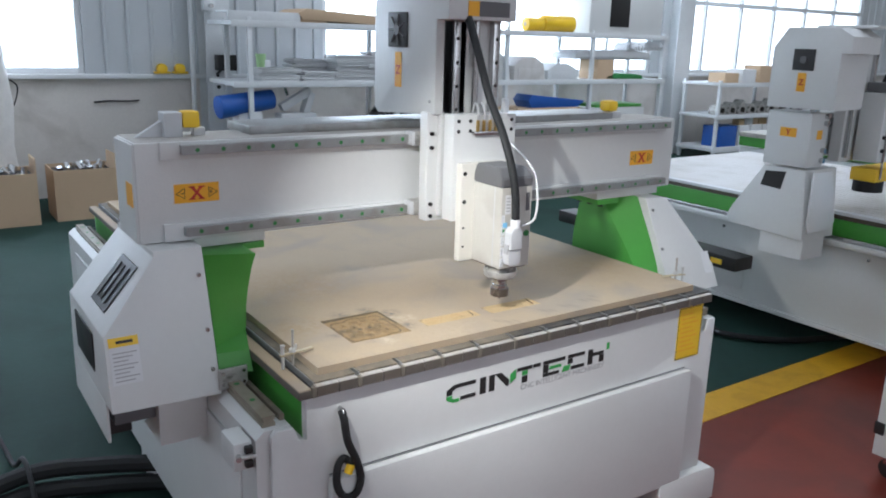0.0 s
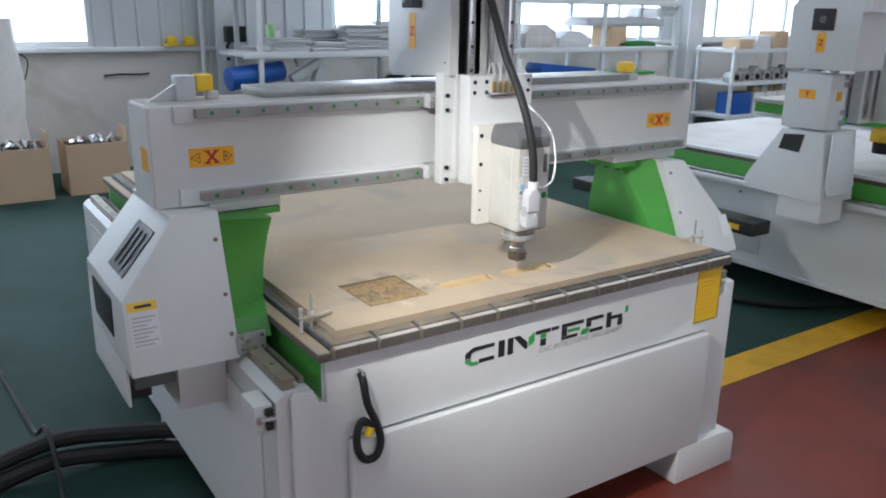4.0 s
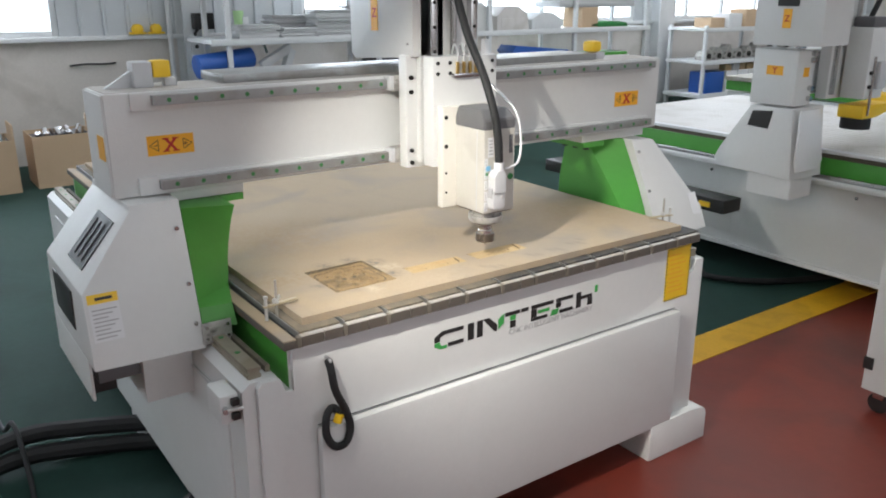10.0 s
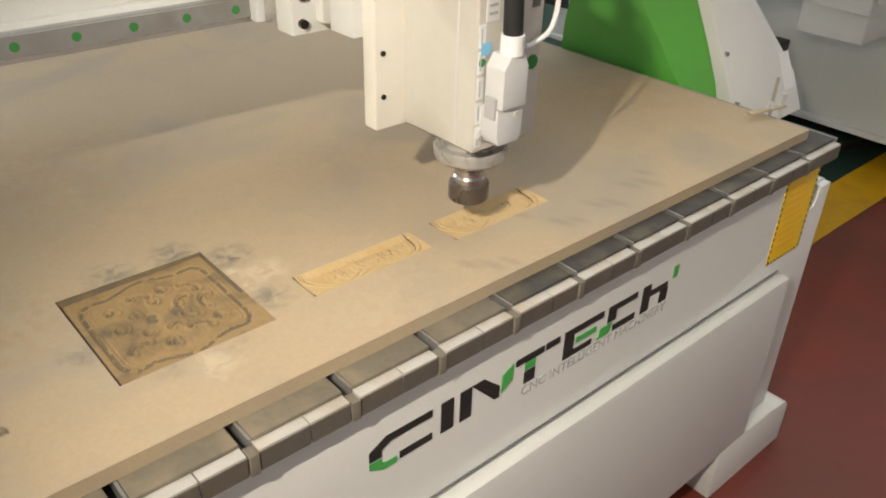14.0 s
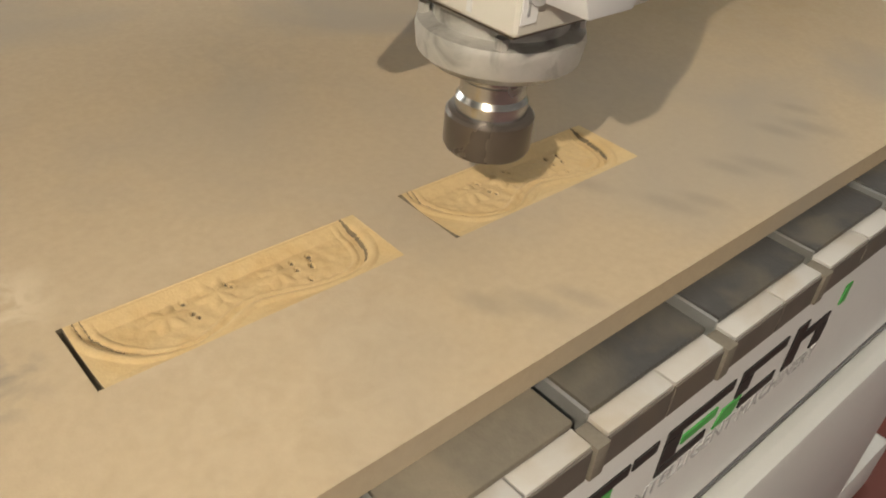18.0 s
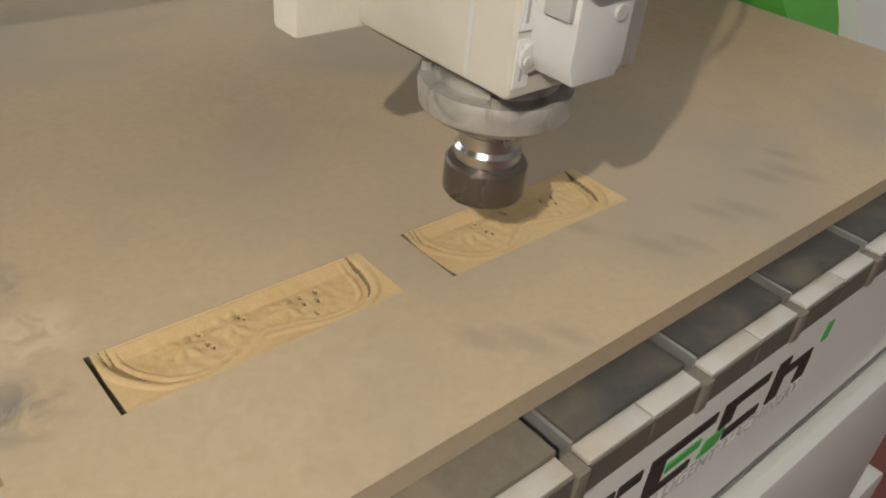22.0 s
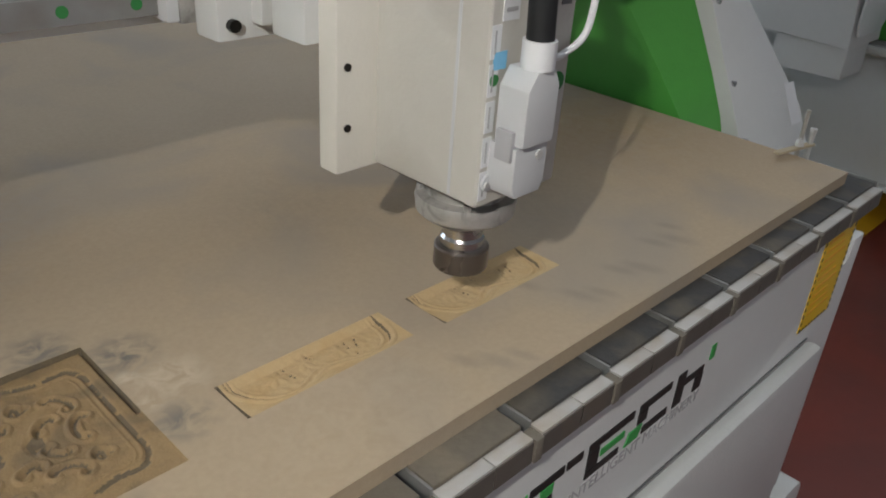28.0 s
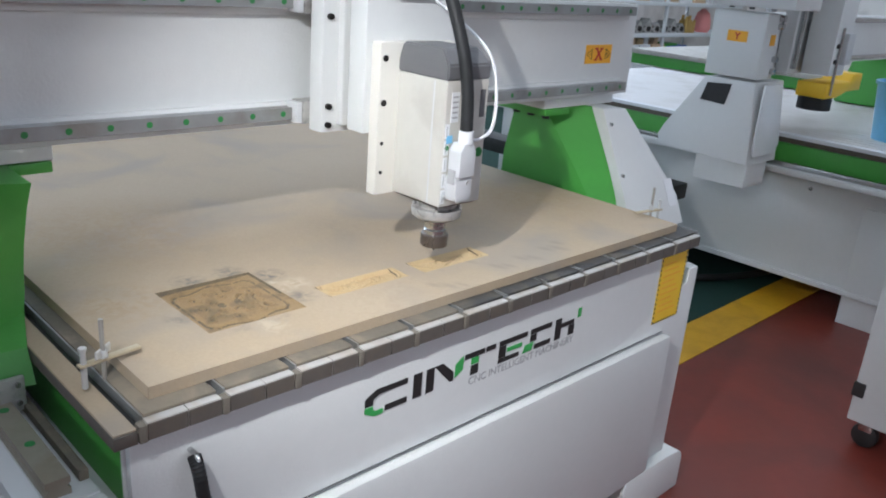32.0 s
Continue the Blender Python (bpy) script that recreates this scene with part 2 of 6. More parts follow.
def add_prism(bm, pts, axis, a, b, bevel=0.0):
    """A flat outline carried along an axis from a to b. pts: (y, z) for x, (x, z) for y, (x, y) for z."""
    def at(p, v):
        return {"x": (v, p[0], p[1]), "y": (p[0], v, p[1]), "z": (p[0], p[1], v)}[axis]
    lo = [bm.verts.new(at(p, a)) for p in pts]
    hi = [bm.verts.new(at(p, b)) for p in pts]
    fs = [bm.faces.new(lo), bm.faces.new(hi)]
    for i in range(len(pts)):
        j = (i + 1) % len(pts)
        fs.append(bm.faces.new((lo[i], lo[j], hi[j], hi[i])))
    bmesh.ops.recalc_face_normals(bm, faces=fs)
    if bevel:
        es = list({e for f in fs for e in f.edges if e.calc_face_angle(0) > 0.5})
        bmesh.ops.bevel(bm, geom=es, offset=bevel, segments=2, affect="EDGES", profile=0.6)
    return bm


def prism(pts, axis, a, b, bevel=0.0):
    return add_prism(bmesh.new(), pts, axis, a, b, bevel)


def add_cyl(bm, p0, p1, r0, r1=None, seg=20, bevel=0.0):
    p0, p1 = Vector(p0), Vector(p1)
    d = p1 - p0
    m = Matrix.Translation((p0 + p1) / 2) @ d.to_track_quat("Z", "Y").to_matrix().to_4x4()
    vs = bmesh.ops.create_cone(bm, cap_ends=True, segments=seg, radius1=r0, radius2=r0 if r1 is None else r1, depth=d.length, matrix=m)["verts"]
    if bevel:
        es = [e for e in {e for v in vs for e in v.link_edges} if len(e.link_faces) == 2 and e.calc_face_angle(0) > 0.9]
        bmesh.ops.bevel(bm, geom=es, offset=bevel, segments=2, affect="EDGES", profile=0.6)
    return bm


def cyl(p0, p1, r0, r1=None, seg=20, bevel=0.0):
    return add_cyl(bmesh.new(), p0, p1, r0, r1, seg, bevel)


def spun(profile, x, y, seg=28):
    """A turned shape about an upright axis through (x, y): rows of radius, height."""
    bm = bmesh.new()
    rings = [[bm.verts.new((x + r * math.cos(2 * math.pi * k / seg), y + r * math.sin(2 * math.pi * k / seg), z)) for k in range(seg)] for r, z in profile]
    for a, b in zip(rings, rings[1:]):
        for k in range(seg):
            bm.faces.new((a[k], a[(k + 1) % seg], b[(k + 1) % seg], b[k]))
    bm.faces.new(rings[0]), bm.faces.new(rings[-1])
    bmesh.ops.recalc_face_normals(bm, faces=bm.faces)
    return bm


def smooth_path(pts, n=8):
    """A smooth line through points."""
    out = []
    p = [Vector(q) for q in pts]
    p = [2 * p[0] - p[1], *p, 2 * p[-1] - p[-2]]
    for i in range(1, len(p) - 2):
        for k in range(n):
            t = k / n
            out.append(0.5 * (2 * p[i] + (p[i + 1] - p[i - 1]) * t + (2 * p[i - 1] - 5 * p[i] + 4 * p[i + 1] - p[i + 2]) * t * t
                              + (3 * p[i] - p[i - 1] - 3 * p[i + 1] + p[i + 2]) * t ** 3))
    out.append(p[-2])
    return out


def add_tube(bm, pts, r, seg=10, n=8, ribs=0.0):
    line = smooth_path(pts, n)
    prev, side = None, None
    for i, c in enumerate(line):
        d = (line[min(i + 1, len(line) - 1)] - line[max(i - 1, 0)]).normalized()
        if side is None:
            side = d.orthogonal().normalized()
        side = (side - d * side.dot(d)).normalized()
        up = d.cross(side)
        rr = r * (1 + (ribs if i % 2 else 0))
        ring = [bm.verts.new(c + rr * (math.cos(2 * math.pi * k / seg) * side + math.sin(2 * math.pi * k / seg) * up)) for k in range(seg)]
        if prev:
            for k in range(seg):
                bm.faces.new((prev[k], prev[(k + 1) % seg], ring[(k + 1) % seg], ring[k]))
        else:
            bm.faces.new(ring)
        prev = ring
    bm.faces.new(prev)
    return bm


def tube(pts, r, seg=10, n=8, ribs=0.0):
    return add_tube(bmesh.new(), pts, r, seg, n, ribs)


def mesh_of(name, bm, mat, smooth=True):
    me = bpy.data.meshes.new(name)
    bmesh.ops.recalc_face_normals(bm, faces=bm.faces)
    bm.to_mesh(me)
    bm.free()
    for m in mat if isinstance(mat, (list, tuple)) else [mat]:
        me.materials.append(m)
    if smooth:
        me.polygons.foreach_set("use_smooth", [True] * len(me.polygons))
        me.set_sharp_from_angle(angle=radians(32))
    return me


PLACING = [None]     # how the group of things now being built is set in the hall


def placed(co):
    return Vector(PLACING[0](*co)) if PLACING[0] else Vector(co)


def put_in_place(bm):
    if PLACING[0]:
        for v in bm.verts:
            v.co = placed(v.co)
    return bm


def part(name, bm, mat, parent, label=""):
    put_in_place(bm)
    root = parent
    while root.parent:
        root = root.parent
    bmesh.ops.translate(bm, verts=bm.verts, vec=-root.location)
    ob = new(name, mesh_of(name, bm, mat))
    ob.parent = parent
    if label:
        ob["label"] = label
    return ob


def thing(name, at, label, category, group=""):
    ob = new(name)
    ob.location = placed(at)
    ob.empty_display_size = 0.05
    return tagged(ob, label, category, group)


def solid(name, bm, mat, label, category, group="", kind=""):
    ob = new(name, mesh_of(name, put_in_place(bm), mat))
    return tagged(ob, label, category, group, kind)


def rel(bm, at):
    bmesh.ops.translate(bm, verts=bm.verts, vec=-Vector(at))
    return bm


def text_mesh(body, size, m, depth=0.0006, bold=0.0, align="LEFT"):
    """Letters as a thin solid, laid by the pose m (x along the line, y up the letters)."""
    cu = bpy.data.curves.new("letters", "FONT")
    cu.body, cu.size, cu.extrude, cu.offset, cu.align_x = body, size, depth, bold, align
    ob = bpy.data.objects.new("letters", cu)
    scene.collection.objects.link(ob)
    me = bpy.data.meshes.new_from_object(ob.evaluated_get(bpy.context.evaluated_depsgraph_get()))
    bpy.data.objects.remove(ob)
    bpy.data.curves.remove(cu)
    bm = bmesh.new()
    bm.from_mesh(me)
    bpy.data.meshes.remove(me)
    bmesh.ops.transform(bm, matrix=m, verts=bm.verts)
    return bm


FRONT = pose(0, 0, 0, 90, 0, 0)   # letters on a face that looks towards -y


# ---- the hall ----


def setting(name, bm, mat, label, category):
    return solid(name, bm, mat, label, category, kind="structure")


HX0, HX1, HY0, HY1, HZ = -9.0, 14.0, -7.0, 6.2, 6.5
setting("floor_green", box(HX0, HX1, 0.445, HY1, -0.2, 0.0), FLOORG, "worn green painted concrete workshop floor", "floor")
setting("floor_red", box(HX0, HX1, HY0, 0.445, -0.2, 0.0), FLOORR, "glossy dark red painted concrete walkway", "floor")
setting("floor_line", box(HX0, HX1, 0.36, 0.53, -0.02, 0.003), LINE, "scuffed yellow painted line on the floor", "floor marking")
setting("wall_north_low", box(HX0, HX1, HY1, HY1 + 0.25, -0.2, 1.06), PLASTER, "grey rendered low wall with stains", "wall")
setting("window_ledge", box(HX0, HX1, HY1 - 0.06, HY1 - 0.002, 1.03, 1.07, 0.006), FRAMEW, "white painted ledge along the low wall", "ledge")


def sheeting(x0, x1, z0, z1, y, pitch=0.2):
    """Trapezoid-profiled wall sheet facing -y."""
    bm = bmesh.new()
    pts, x = [], x0
    while x < x1 - 1e-6:
        for dx, dy in ((0, 0), (0.16, 0), (0.17, -0.02), (0.19, -0.02), (0.2, 0)):
            if x + dx <= x1 + 1e-6:
                pts.append((x + dx, y + dy))
        x += pitch
    pts += [(x1, y), (x1, y + 0.08), (x0, y + 0.08)]
    out = [pts[0]]
    for p in pts[1:]:
        if abs(p[0] - out[-1][0]) + abs(p[1] - out[-1][1]) > 1e-5:
            out.append(p)
    return add_prism(bm, out, "z", z0, z1)


WINDOWS = [(-3.0, 0.755, 2.9), (3.03, 7.90, 2.6), (8.20, 13.0, 2.9)]
edge = HX0
for k, (a, b, top) in enumerate(WINDOWS):
    setting(f"wall_north_panel_{k + 1}", sheeting(edge, a, 1.06, HZ, HY1), SHEET, "grey profiled steel wall cladding", "wall")
    setting(f"wall_north_head_{k + 1}", sheeting(a, b, top, HZ, HY1), SHEET, "grey profiled steel cladding over the windows", "wall")
    edge = b
setting("wall_north_panel_4", sheeting(edge, HX1, 1.06, HZ, HY1), SHEET, "grey profiled steel wall cladding", "wall")


def glass_material():
    m = bpy.data.materials.new("window_glass")
    m.use_nodes = True
    b = m.node_tree.nodes["Principled BSDF"]
    b.inputs["Base Color"].default_value = (0.97, 0.99, 1, 1)
    b.inputs["Transmission Weight"].default_value, b.inputs["Roughness"].default_value, b.inputs["IOR"].default_value = 1.0, 0.02, 1.1
    return m


GLASS = glass_material()
for k, (a, b, top) in enumerate(WINDOWS):
    w = tagged(new(f"window_{k + 1}"), "white framed window bright with overcast daylight", "window", kind="structure")
    w.location = (a, HY1 + 0.04, 1.06)
    n = max(2, round((b - a) / 0.85))
    for i in range(n + 1):
        x = a + (b - a) * i / n
        wide = 0.022 if 0 < i < n else 0.05
        x0, x1 = max(a, x - wide), min(b, x + wide)
        ob = part("window_frame", box(x0, x1, HY1 + 0.02, HY1 + 0.08, 1.06, top, 0.004), FRAMEW, w)
    for z in (1.06, 2.0, top - 0.06):
        part("window_frame", box(a + 0.05, b - 0.05, HY1 + 0.022, HY1 + 0.078, z, z + 0.06, 0.004), FRAMEW, w)
    for i in range(n):
        x0, x1 = a + (b - a) * i / n + 0.036, a + (b - a) * (i + 1) / n - 0.036
        pane = part("pane", box(x0, x1, HY1 + 0.045, HY1 + 0.05, 1.12, top - 0.06), GLASS, w)
        pane.visible_shadow = False
setting("backdrop", box(-12, 18, HY1 + 2.5, HY1 + 2.6, -1, 7), SKYBACK, "bright overcast daylight outside the windows", "sky")
setting("wall_west", box(HX0 - 0.2, HX0, HY0, HY1 + 0.25, -0.2, HZ), PLASTER, "plain grey rendered side wall of the hall", "wall")
setting("wall_east", box(HX1, HX1 + 0.2, HY0, HY1 + 0.25, -0.2, HZ), PLASTER, "plain grey rendered side wall of the hall", "wall")
setting("wall_south", box(HX0, HX1, HY0 - 0.2, HY0, -0.2, HZ), PLASTER, "plain grey rendered wall behind the walkway", "wall")
setting("ceiling", box(HX0 - 0.2, HX1 + 0.2, HY0 - 0.2, HY1 + 0.3, HZ, HZ + 0.15), SHEET, "grey sheet metal roof of the hall", "ceiling")


def column(x0, x1, y0, y1, label):
    t = thing("steel_column", ((x0 + x1) / 2, (y0 + y1) / 2, 0), label, "column")
    t["kind"] = "structure"
    part("flange", box(x0, x1, y0, y0 + 0.014, 0, HZ, 0.002), GALV, t)
    part("flange", box(x0, x1, y1 - 0.014, y1, 0, HZ, 0.002), GALV, t)
    part("web", box((x0 + x1) / 2 - 0.006, (x0 + x1) / 2 + 0.006, y0 + 0.014, y1 - 0.014, 0, HZ), GALV, t)
    return t



# ---- the router in the middle ----
TZ = 0.738         # top of the dark strips on the slotted table
LIP = 0.7325        # top of the bare profile lip
TX0, TX1 = -0.036, 1.337
PITCH = 0.1117
LONG = 2.15
SX = 0.622          # where the spindle stands along the gantry
SY = 0.155

router = thing("cnc_router", (0.65, 1.3, 0), "large white and green gantry milling machine with a slotted table", "machine")
BX0, BX1 = -0.125, 1.400
prof = [(BX0, 0.11), (BX1, 0.11), (BX1, 0.628), (BX1 - 0.012, 0.641), (1.345, 0.641), (1.335, 0.601), (1.316, 0.601), (1.316, 0.697),
        (-0.016, 0.697), (-0.016, 0.601), (-0.035, 0.601), (-0.045, 0.641), (BX0 + 0.02, 0.641), (BX0, 0.623)]
body = part("base_body", prism(prof, "y", 0.03, LONG), WHITE, router, "white powder-coated welded steel base")
front = [(-0.095, 0.10), (1.385, 0.10), (1.385, 0.641), (1.350, 0.641), (1.342, 0.606), (1.316, 0.601), (1.316, 0.7065), (-0.012, 0.7065),
         (-0.012, 0.601), (-0.030, 0.606), (-0.042, 0.638), (-0.085, 0.641), (-0.095, 0.628)]
part("front_plate", prism(front, "y", 0.0155, 0.030, 0.003), WHITE, router)
lfp = part("lower_front_panel", box(0.034, 1.268, -0.012, 0.0155, 0.115, 0.5000, 0.013, 2), WHITE, router, "slightly proud white front panel")
part("panel_seam", box(0.040, 1.262, 0.0135, 0.0155, 0.4998, 0.5018), GREYCAP, lfp)
part("side_panel", box(BX0 - 0.006, BX0, 0.12, LONG - 0.15, 0.13, 0.57, 0.002), WHITE, router)
part("side_panel", box(BX1, BX1 + 0.006, 0.12, LONG - 0.15, 0.13, 0.57, 0.002), WHITE, router)


def foot(x0, x1, flip, y0, y1):
    pts = [(x0, 0.0), (x1, 0.0)] + [(x1 - 0.035 * (1 - math.cos(a)), 0.085 + 0.035 * math.sin(a)) for a in [0.0, 0.4, 0.8, 1.2, 1.57]] + [(x1 - 0.085, 0.125), (x0, 0.125)]
    if flip:
        pts = [(1.3 - x, z) for x, z in pts][::-1]
    return prism(pts, "y", y0, y1, 0.004)


for flip in (False, True):
    for y0 in (-0.012, 1.0, LONG - 0.2):
        part("foot", foot(1.172, 1.412 if flip else 1.447, flip, y0, y0 + 0.16), WHITE, router)
for x0, x1 in ((-0.0165, -0.0125), (1.3165, 1.3205)):
    part("table_side_strip", box(x0, x1, 0.034, LONG - 0.01, 0.603, 0.7060), GREEN, router, "bright green strip under the table edge")
# linear rails on the two ledges
for x in (-0.088, 1.368):
    rail = part("linear_rail", prism([(x - 0.015, 0.641), (x + 0.015, 0.641), (x + 0.015, 0.65), (x + 0.010, 0.654), (x + 0.015, 0.658), (x + 0.015, 0.666), (x - 0.015, 0.666), (x - 0.015, 0.658), (x - 0.010, 0.654), (x - 0.015, 0.65)], "y", 0.045, LONG - 0.05), DUSTRAIL, router, "dusty steel rail with green plugs")
    for k in range(20):
        part("rail_bolt", cyl((x, 0.14 + 0.10 * k, 0.666), (x, 0.14 + 0.10 * k, 0.6668), 0.0065, seg=12), DGREEN, rail)
part("rack_bar", box(-0.058, -0.046, 0.06, LONG - 0.05, 0.6415, 0.656, 0.001), SLATDUST, router, "dark toothed rack")
part("rack_bar", box(1.336, 1.345, 0.10, LONG - 0.05, 0.6415, 0.66, 0.001), DARKST, router)

# slotted table: each profile with a dark sheet, its bright front lip and the slots between
for k in range(12):
    x0, x1 = k * PITCH + 0.006, (k + 1) * PITCH - 0.006
    x1 = min(x1, TX1)
    xm = (x0 + x1) / 2 + 0.004
    for a, b in ((x0, xm - 0.0006), (xm + 0.0006, x1)):
        pro = part("table_profile", box(a, b, 0.0, LONG, 0.7070, LIP, 0.0012), LIPTOP, router)
        # the profile's front end is darker than its top
        part("profile_end", box(a + 0.0002, b - 0.0002, -0.0012, 0.0005, 0.7076, LIP - 0.0022, 0.0004, 1), LIPFACE, pro, "dark cut end of the profile")
    part("table_strip", box(x0 + 0.0005, x1 - 0.0005, 0.0125, LONG, LIP + 0.0003, TZ, 0.0018), SLATDUST if k < 5 else SLAT, router, "dust-covered grey table strip" if k < 5 else "dark grey plastic table strip")
def slot(x):
    """One T-slot: dusty mouth at the lip, a dark run behind it, and its bright edge."""
    if x < 1.30:
        part("slot_mouth", box(x - 0.0050, x + 0.0050, -0.003, 0.0122, 0.7072, 0.7312, 0.001), MOUTH, router, "dust-filled mouth of a slot")
    part("slot_run", box(x - 0.0056, x + 0.0026, 0.0125, LONG, 0.7070, 0.722), BLACK, router)
    part("slot_edge", box(x + 0.0030, x + 0.0056, 0.0125, LONG, 0.7070, 0.7368), RAIL, router)


for k in range(1, 13):
    x = k * PITCH
    slot(x)
slot(0.0)
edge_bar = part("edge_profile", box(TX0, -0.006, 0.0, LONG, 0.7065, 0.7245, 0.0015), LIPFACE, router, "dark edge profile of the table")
part("edge_sheet", box(TX0 + 0.0005, -0.0065, 0.002, LONG, 0.7247, 0.728, 0.0008, 1), MDF, edge_bar, "dusty brown sheet on the table's edge")

# front stickers and lettering
FY = 0.0155
yel = part("warning_plate", box(1.208, 1.317, FY - 0.0012, FY, 0.532, 0.700), YELLOW, router, "yellow warning sticker with illegible print")
for k in range(9):
    z = 0.675 - 0.0145 * k
    part("print_line", box(1.222, 1.222 + 0.05 + 0.025 * ((k * 7) % 3) / 2, FY - 0.0018, FY - 0.0012, z, z + 0.0035), ORANGE, yel)
for k in range(14):
    z = 0.534 + 0.0118 * k
    for x in (1.208, 1.3135):
        part("hatch", box(x, x + 0.0035, FY - 0.0018, FY - 0.0012, z, z + 0.006), INK, yel)
for k in range(9):
    for z in (0.5325, 0.6955):
        part("hatch", box(1.211 + 0.011 * k, 1.216 + 0.011 * k, FY - 0.0018, FY - 0.0012, z, z + 0.0035), INK, yel)


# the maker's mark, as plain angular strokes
logo = part("maker_mark", box(0.375, 0.376, FY - 0.001, FY, 0.603, 0.604), INK, router, "black and green angular maker's mark")


def stroke(pts, mat=None):
    part("mark_stroke", prism([(0.360 + (x - 0.374) * 1.04, 0.5985 + (z - 0.607) * 0.62) for x, z in pts], "y", FY - 0.0012, FY - 0.0001), mat or INK, logo)


def mark():
    h, b = 0.072, 0.016
    x, z = 0.374, 0.607
    def q(x0, x1, z0, z1, s=0.0, mat=None):
        stroke([(x + x0, z + z0), (x + x1, z + z0), (x + x1 + s, z + z1), (x + x0 + s, z + z1)], mat)
    # first stroke group, an open bracket
    stroke([(x, z + 0.012), (x + 0.018, z - 0.004), (x + 0.036, z - 0.004), (x + 0.036, z + 0.010), (x + 0.022, z + 0.010), (x + 0.016, z + 0.016), (x + 0.016, z + 0.026), (x, z + 0.026)], LOGOG)
    stroke([(x, z + 0.030), (x + 0.016, z + 0.030), (x + 0.016, z + 0.046), (x + 0.028, z + 0.056), (x + 0.085, z + 0.056), (x + 0.085, z + 0.072), (x + 0.022, z + 0.072), (x, z + 0.052)])
    q(0.040, 0.085, 0.0, 0.016)
    q(0.098, 0.116, 0.0, 0.072)
    q(0.126, 0.143, 0.0, 0.072)
    stroke([(x + 0.143, z + 0.072), (x + 0.163, z + 0.072), (x + 0.188, z + 0.034), (x + 0.188, z + 0.006), (x + 0.180, z + 0.006)])
    stroke([(x + 0.192, z + 0.012), (x + 0.210, z + 0.030), (x + 0.210, z + 0.072), (x + 0.192, z + 0.054)], LOGOG)
    q(0.214, 0.262, 0.056, 0.072)
    q(0.230, 0.248, 0.0, 0.030)
    q(0.230, 0.248, 0.034, 0.054, 0, LOGOG)
    q(0.266, 0.290, 0.056, 0.072)
    q(0.300, 0.375, 0.056, 0.072)
    q(0.300, 0.318, 0.016, 0.054)
    q(0.300, 0.355, 0.0, 0.014)
    q(0.322, 0.362, 0.028, 0.042, 0, LOGOG)
    q(0.366, 0.390, 0.0, 0.026, 0.006, LOGOG)
    q(0.385, 0.445, 0.056, 0.072)
    q(0.385, 0.402, 0.030, 0.054)
    q(0.398, 0.445, 0.0, 0.016)
    q(0.458, 0.475, 0.0, 0.072)
    q(0.475, 0.515, 0.036, 0.052)
    q(0.500, 0.517, 0.0, 0.034)
    q(0.526, 0.536, 0.052, 0.084, 0, LOGOG)


mark()
part("lettering", text_mesh("CNC INTELLIGENT MACHINERY", 0.0212, Matrix.Translation((0.596, FY - 0.0004, 0.579)) @ Matrix.Diagonal((1.0, 1, 1.0, 1)) @ FRONT, 0.0004), GREYINK, router)

part("side_seam", box(BX0 - 0.0075, BX0 - 0.006, 0.118, LONG - 0.148, 0.566, 0.572), LGREY, router)
# stop bracket on the left side and wiring hook on the front
stop = part("stop_bracket", box(-0.172, -0.131, 0.035, 0.115, 0.560, 0.625, 0.004), WHITE, router)
part("stop_lever", cyl((-0.168, 0.033, 0.592), (-0.128, 0.018, 0.596), 0.004, seg=10), ZINC, stop)
for z in (0.577, 0.610):
    part("rubber_pad", box(-0.150, -0.133, 0.022, 0.035, z - 0.008, z + 0.008, 0.002), BLACK, stop)
part("stop_bolt", cyl((-0.168, 0.015, 0.598), (-0.150, 0.08, 0.590), 0.006, seg=10), STEEL, stop)

# ---- gantry ----
GY0, GY1, GX0, GX1, GZ0, GZ1 = 0.425, 0.60, -0.241, 1.594, 0.979, 1.217
beam = part("gantry_beam", box(GX0, GX1, GY0, GY1, GZ0, GZ1, 0.006), WHITE, router, "long white box-section gantry beam")
for zc in (1.200, 1.006):
    part("rail_seat", box(GX0 + 0.055, GX1 - 0.055, GY0 - 0.012, GY0, zc - 0.024, zc + 0.018, 0.002), WHITE, beam)
    gr = part("linear_rail", prism([(GY0 - 0.012, zc - 0.011), (GY0 - 0.022, zc - 0.011), (GY0 - 0.026, zc - 0.006), (GY0 - 0.030, zc - 0.011), (GY0 - 0.034, zc - 0.011), (GY0 - 0.034, zc + 0.011),
                                      (GY0 - 0.030, zc + 0.011), (GY0 - 0.026, zc + 0.006), (GY0 - 0.022, zc + 0.011), (GY0 - 0.012, zc + 0.011)], "x", GX0 + 0.10, GX1 - 0.06), RAIL, router, "steel rail with green plug dots")
    for k in range(27):
        x = GX0 + 0.135 + 0.0620 * k
        part("rail_plug", cyl((x, GY0 - 0.0345, zc), (x, GY0 - 0.0335, zc), 0.0052, seg=12), DGREEN, gr)
part("beam_top_sheet", box(GX0 + 0.006, GX1 - 0.006, GY0 + 0.007, GY1 - 0.002, GZ1 - 0.001, GZ1 + 0.0012), BEAMTOP, beam, "dusty grey top sheet of the beam")
part("cable_tray", box(GX0 + 0.30, GX1 - 0.25, GY0 + 0.06, GY1 + 0.05, GZ1, GZ1 + 0.022, 0.002), RAIL, beam, "flat dull metal cable tray")
part("end_plate", box(GX0 - 0.004, GX0, GY0 + 0.004, GY1 - 0.004, GZ0 + 0.004, GZ1 - 0.004), WHITE, beam)


